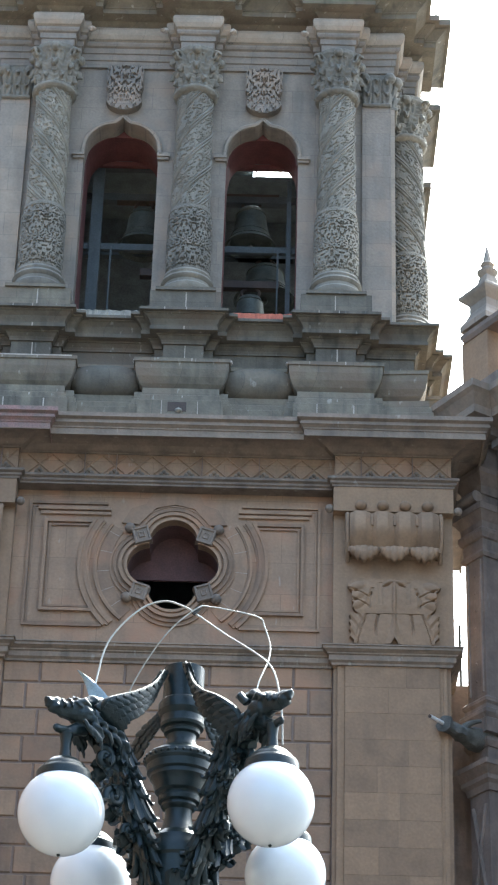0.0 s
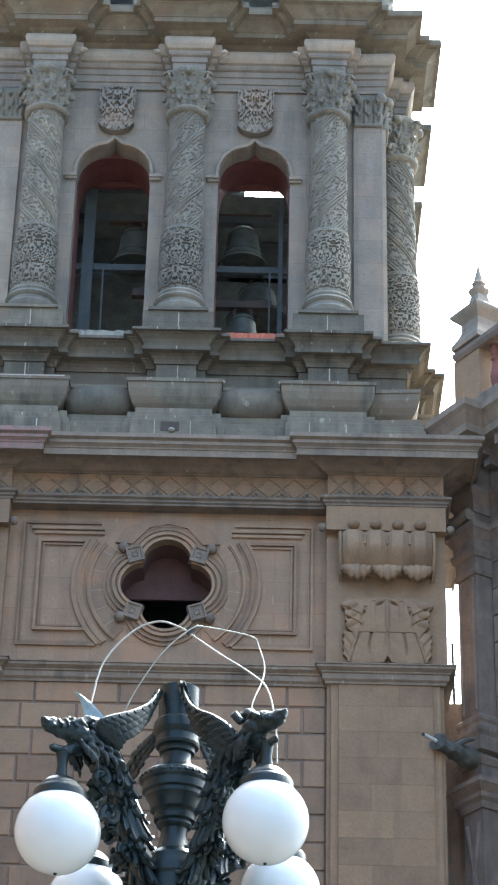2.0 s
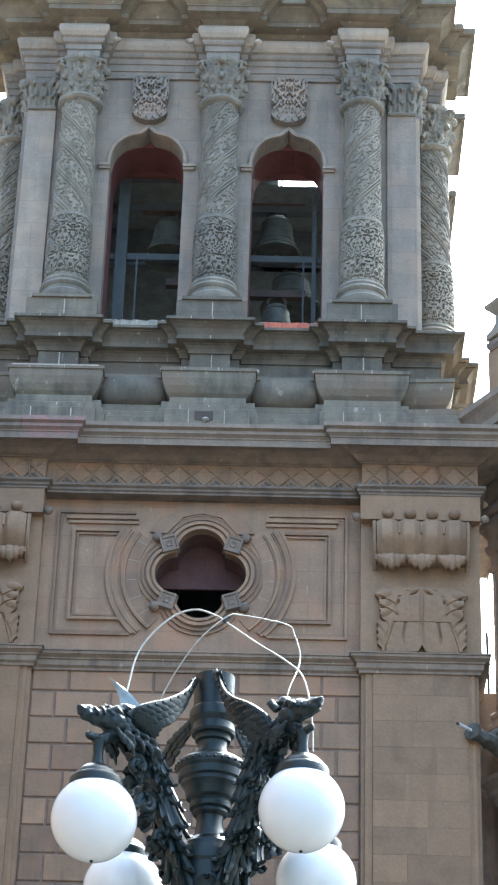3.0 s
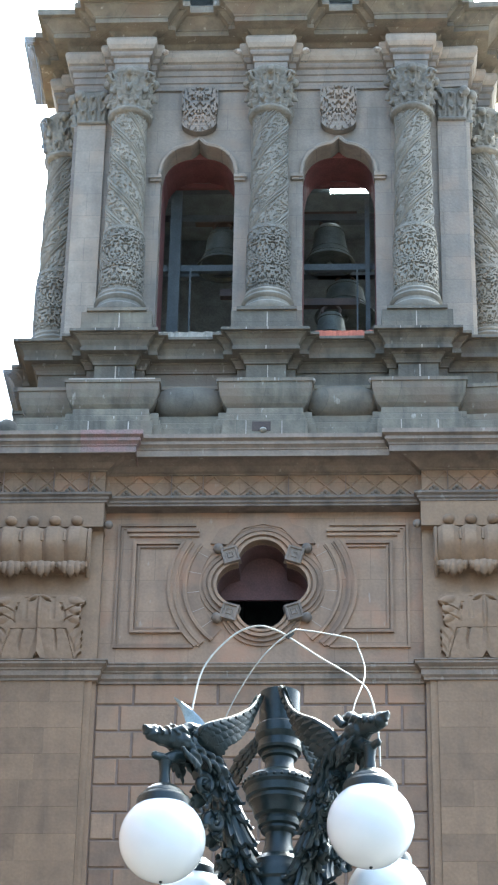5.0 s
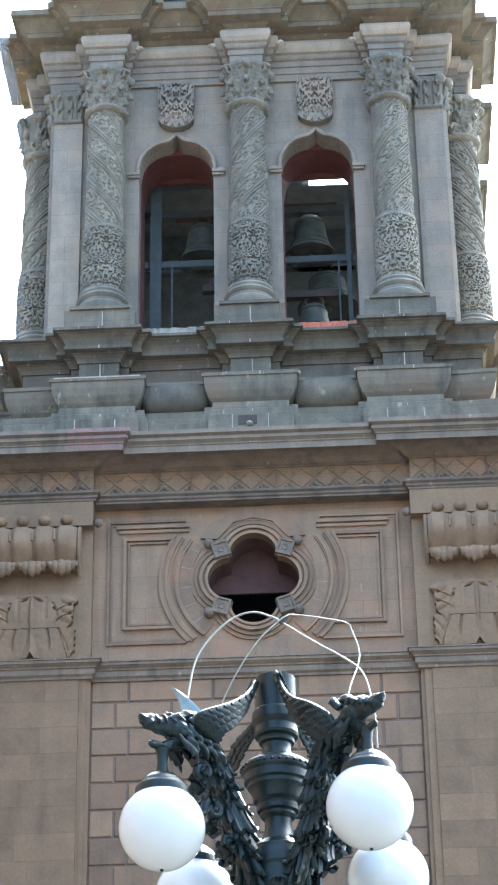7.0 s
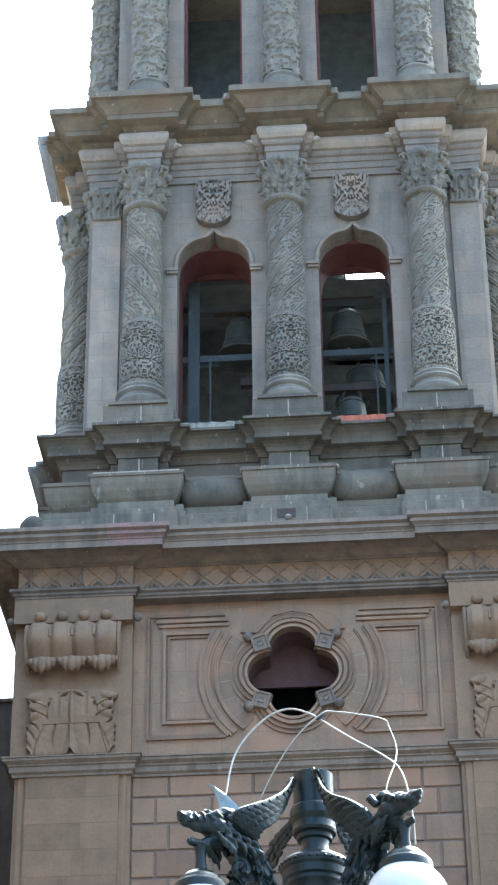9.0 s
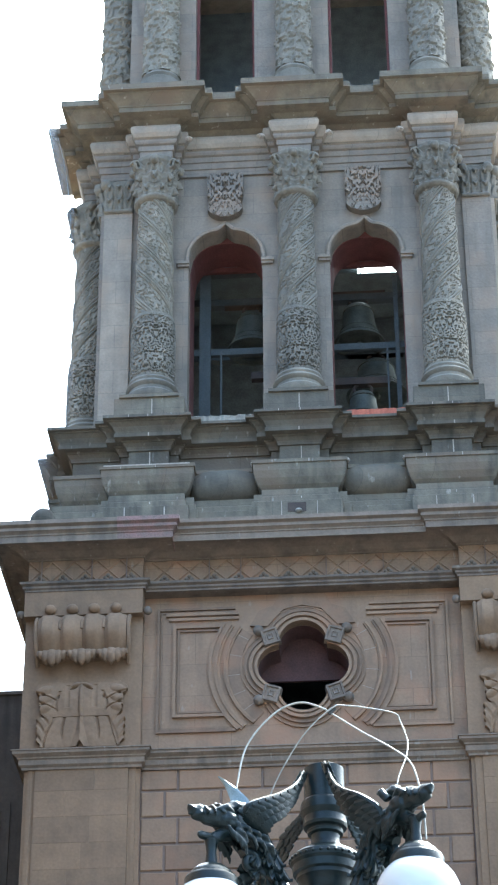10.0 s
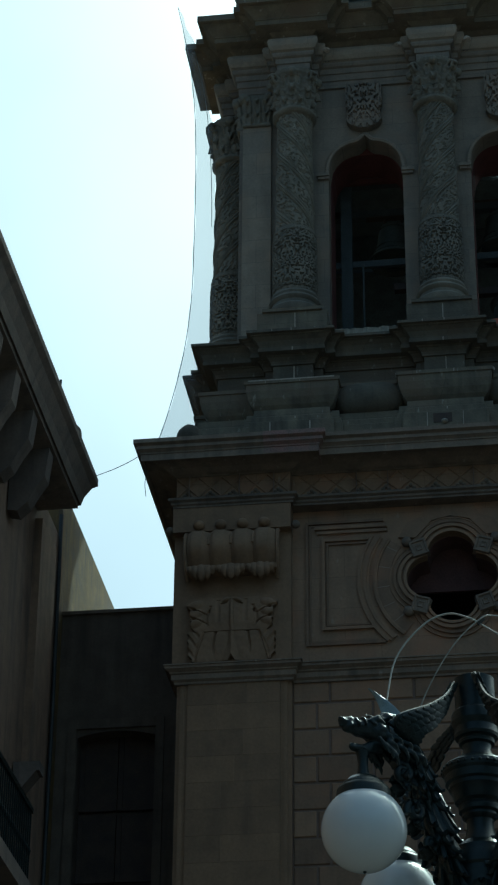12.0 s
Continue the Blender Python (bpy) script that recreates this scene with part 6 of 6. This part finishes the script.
tube(bm, spline([(0.66, -21.75, 6.22), (0.74, -21.9, 6.40), (0.82, -21.95, 6.57), (0.95, -22.0, 6.76), (1.09, -22.02, 6.885), (1.16, -22.0, 6.905), (1.35, -22.0, 6.87), (1.415, -22.0, 6.845), (1.43, -22.0, 6.81), (1.462, -22.05, 6.68), (1.455, -22.15, 6.55), (1.41, -22.3, 6.36), (1.39, -22.38, 6.20)], 6), 0.0036, 8)
part("back_loop", bm, CABLE, cable)
bm = bmesh.new()
tube(bm, [(1.07, -22.0, 6.865), (1.10, -22.0, 6.895)], 0.014, 8)
part("tie", bm, DARKCABLE, cable)
bm = bmesh.new()
tube(bm, [(0.52, -22.34, 6.24), (0.60, -22.30, 6.21)], 0.012, 6)
part("frayed_end", bm, CABLE, cable)

# ---------------------------------------------------------------- tree beside the viewer, of which leaves hang into the view
tree = thing("plaza_tree", "plaza tree with lime green leaves on overhanging twigs", "tree")
bm = bmesh.new()
tube(bm, spline([(3.4, -35.0, 0.0), (3.35, -34.95, 1.2), (3.2, -34.8, 2.4), (2.9, -34.4, 3.3), (2.3, -33.5, 3.7), (1.7, -32.5, 3.75), (1.30, -31.85, 3.65)], 5), [0.20, 0.19, 0.18, 0.17, 0.16, 0.155, 0.15, 0.14, 0.13, 0.125, 0.12, 0.11, 0.10, 0.095, 0.09, 0.085, 0.08, 0.075, 0.065, 0.06, 0.05, 0.045, 0.04, 0.035, 0.03, 0.025, 0.02, 0.016, 0.012, 0.01, 0.008], 10)
part("trunk", bm, BARK, tree)
bm = bmesh.new()
tube(bm, spline([(1.62, -32.4, 3.75), (1.5, -32.36, 3.2), (1.38, -32.33, 2.60), (1.3535, -32.327, 2.229)], 5), 0.002, 6)
part("twig", bm, BARK, tree)


def tree_leaf(tip, length, width, lean, turn):
    """A broad leaf that hangs with its tip at tip, folded a little along its midrib."""
    bm = bmesh.new()
    rows = []
    for i in range(13):
        t = i / 12
        w = width * 0.5 * math.sqrt(max(0.004, 1 - (2 * t - 1) ** 2))
        z = length * (1 - t)
        row = []
        for s in (-1, -0.66, -0.33, 0, 0.33, 0.66, 1):
            fold = (abs(s) * 0.20 + 0.05 * math.sin(5 * t + s)) * 2 * w
            row.append(bm.verts.new((s * w, -fold + lean * z, z)))
        rows.append(row)
    for a, b in zip(rows, rows[1:]):
        for j in range(6):
            bm.faces.new((a[j], a[j + 1], b[j + 1], b[j]))
    bmesh.ops.solidify(bm, geom=list(bm.faces), thickness=0.0004)
    bm.transform(Matrix.Translation(tip) @ Matrix.Rotation(radians(turn), 4, "Z"))
    part("leaf", bm, LEAF, tree, smooth=True)


tree_leaf((1.3535, -32.33, 2.1755), 0.055, 0.047, 0.1, 8)

# limbs and crown over and behind the viewer
for a, b_, r in (((3.2, -34.8, 2.4), (4.6, -35.6, 4.4), 0.08), ((3.0, -34.5, 3.1), (3.3, -33.6, 4.7), 0.07), ((2.6, -34.0, 3.5), (1.7, -34.9, 4.6), 0.06), ((3.2, -34.8, 2.7), (2.9, -36.3, 4.6), 0.07)):
    bm = bmesh.new()
    mid = (Vector(a) + Vector(b_)) / 2 + Vector((0.1, -0.1, 0.15))
    tube(bm, spline([a, tuple(mid), b_], 5), [r * (1 - 0.08 * i) for i in range(11)], 8)
    part("limb", bm, BARK, tree)
rng = random.Random(7)
verts, faces = [], []
CLUMPS = [(4.6, -35.6, 4.6, 1.0), (3.3, -33.9, 5.0, 0.9), (1.8, -34.9, 4.9, 0.9), (2.9, -36.3, 4.9, 1.0), (3.3, -35.0, 5.6, 1.2), (2.2, -33.9, 4.5, 0.6)]
for cx, cy, cz, cr in CLUMPS:
    for i in range(420):
        d = Vector((rng.gauss(0, 1), rng.gauss(0, 1), rng.gauss(0, 0.8))).normalized() * cr * rng.random() ** 0.45
        p = Vector((cx, cy, cz)) + d
        e1 = Vector((rng.gauss(0, 1), rng.gauss(0, 1), rng.gauss(0, 0.5))).normalized()
        e2 = e1.cross(Vector((rng.gauss(0, 1), rng.gauss(0, 1), rng.gauss(0, 1)))).normalized()
        L, W = rng.uniform(0.06, 0.10), rng.uniform(0.022, 0.034)
        k = len(verts)
        verts += [tuple(p), tuple(p + e1 * L * 0.45 + e2 * W), tuple(p + e1 * L), tuple(p + e1 * L * 0.45 - e2 * W)]
        faces.append((k, k + 1, k + 2, k + 3))
crown_me = bpy.data.meshes.new("crown")
crown_me.from_pydata(verts, [], faces)
crown_me.materials.append(LEAF)
crown = new("crown", crown_me)
crown.parent = tree
tagged(crown, kind="stuff")
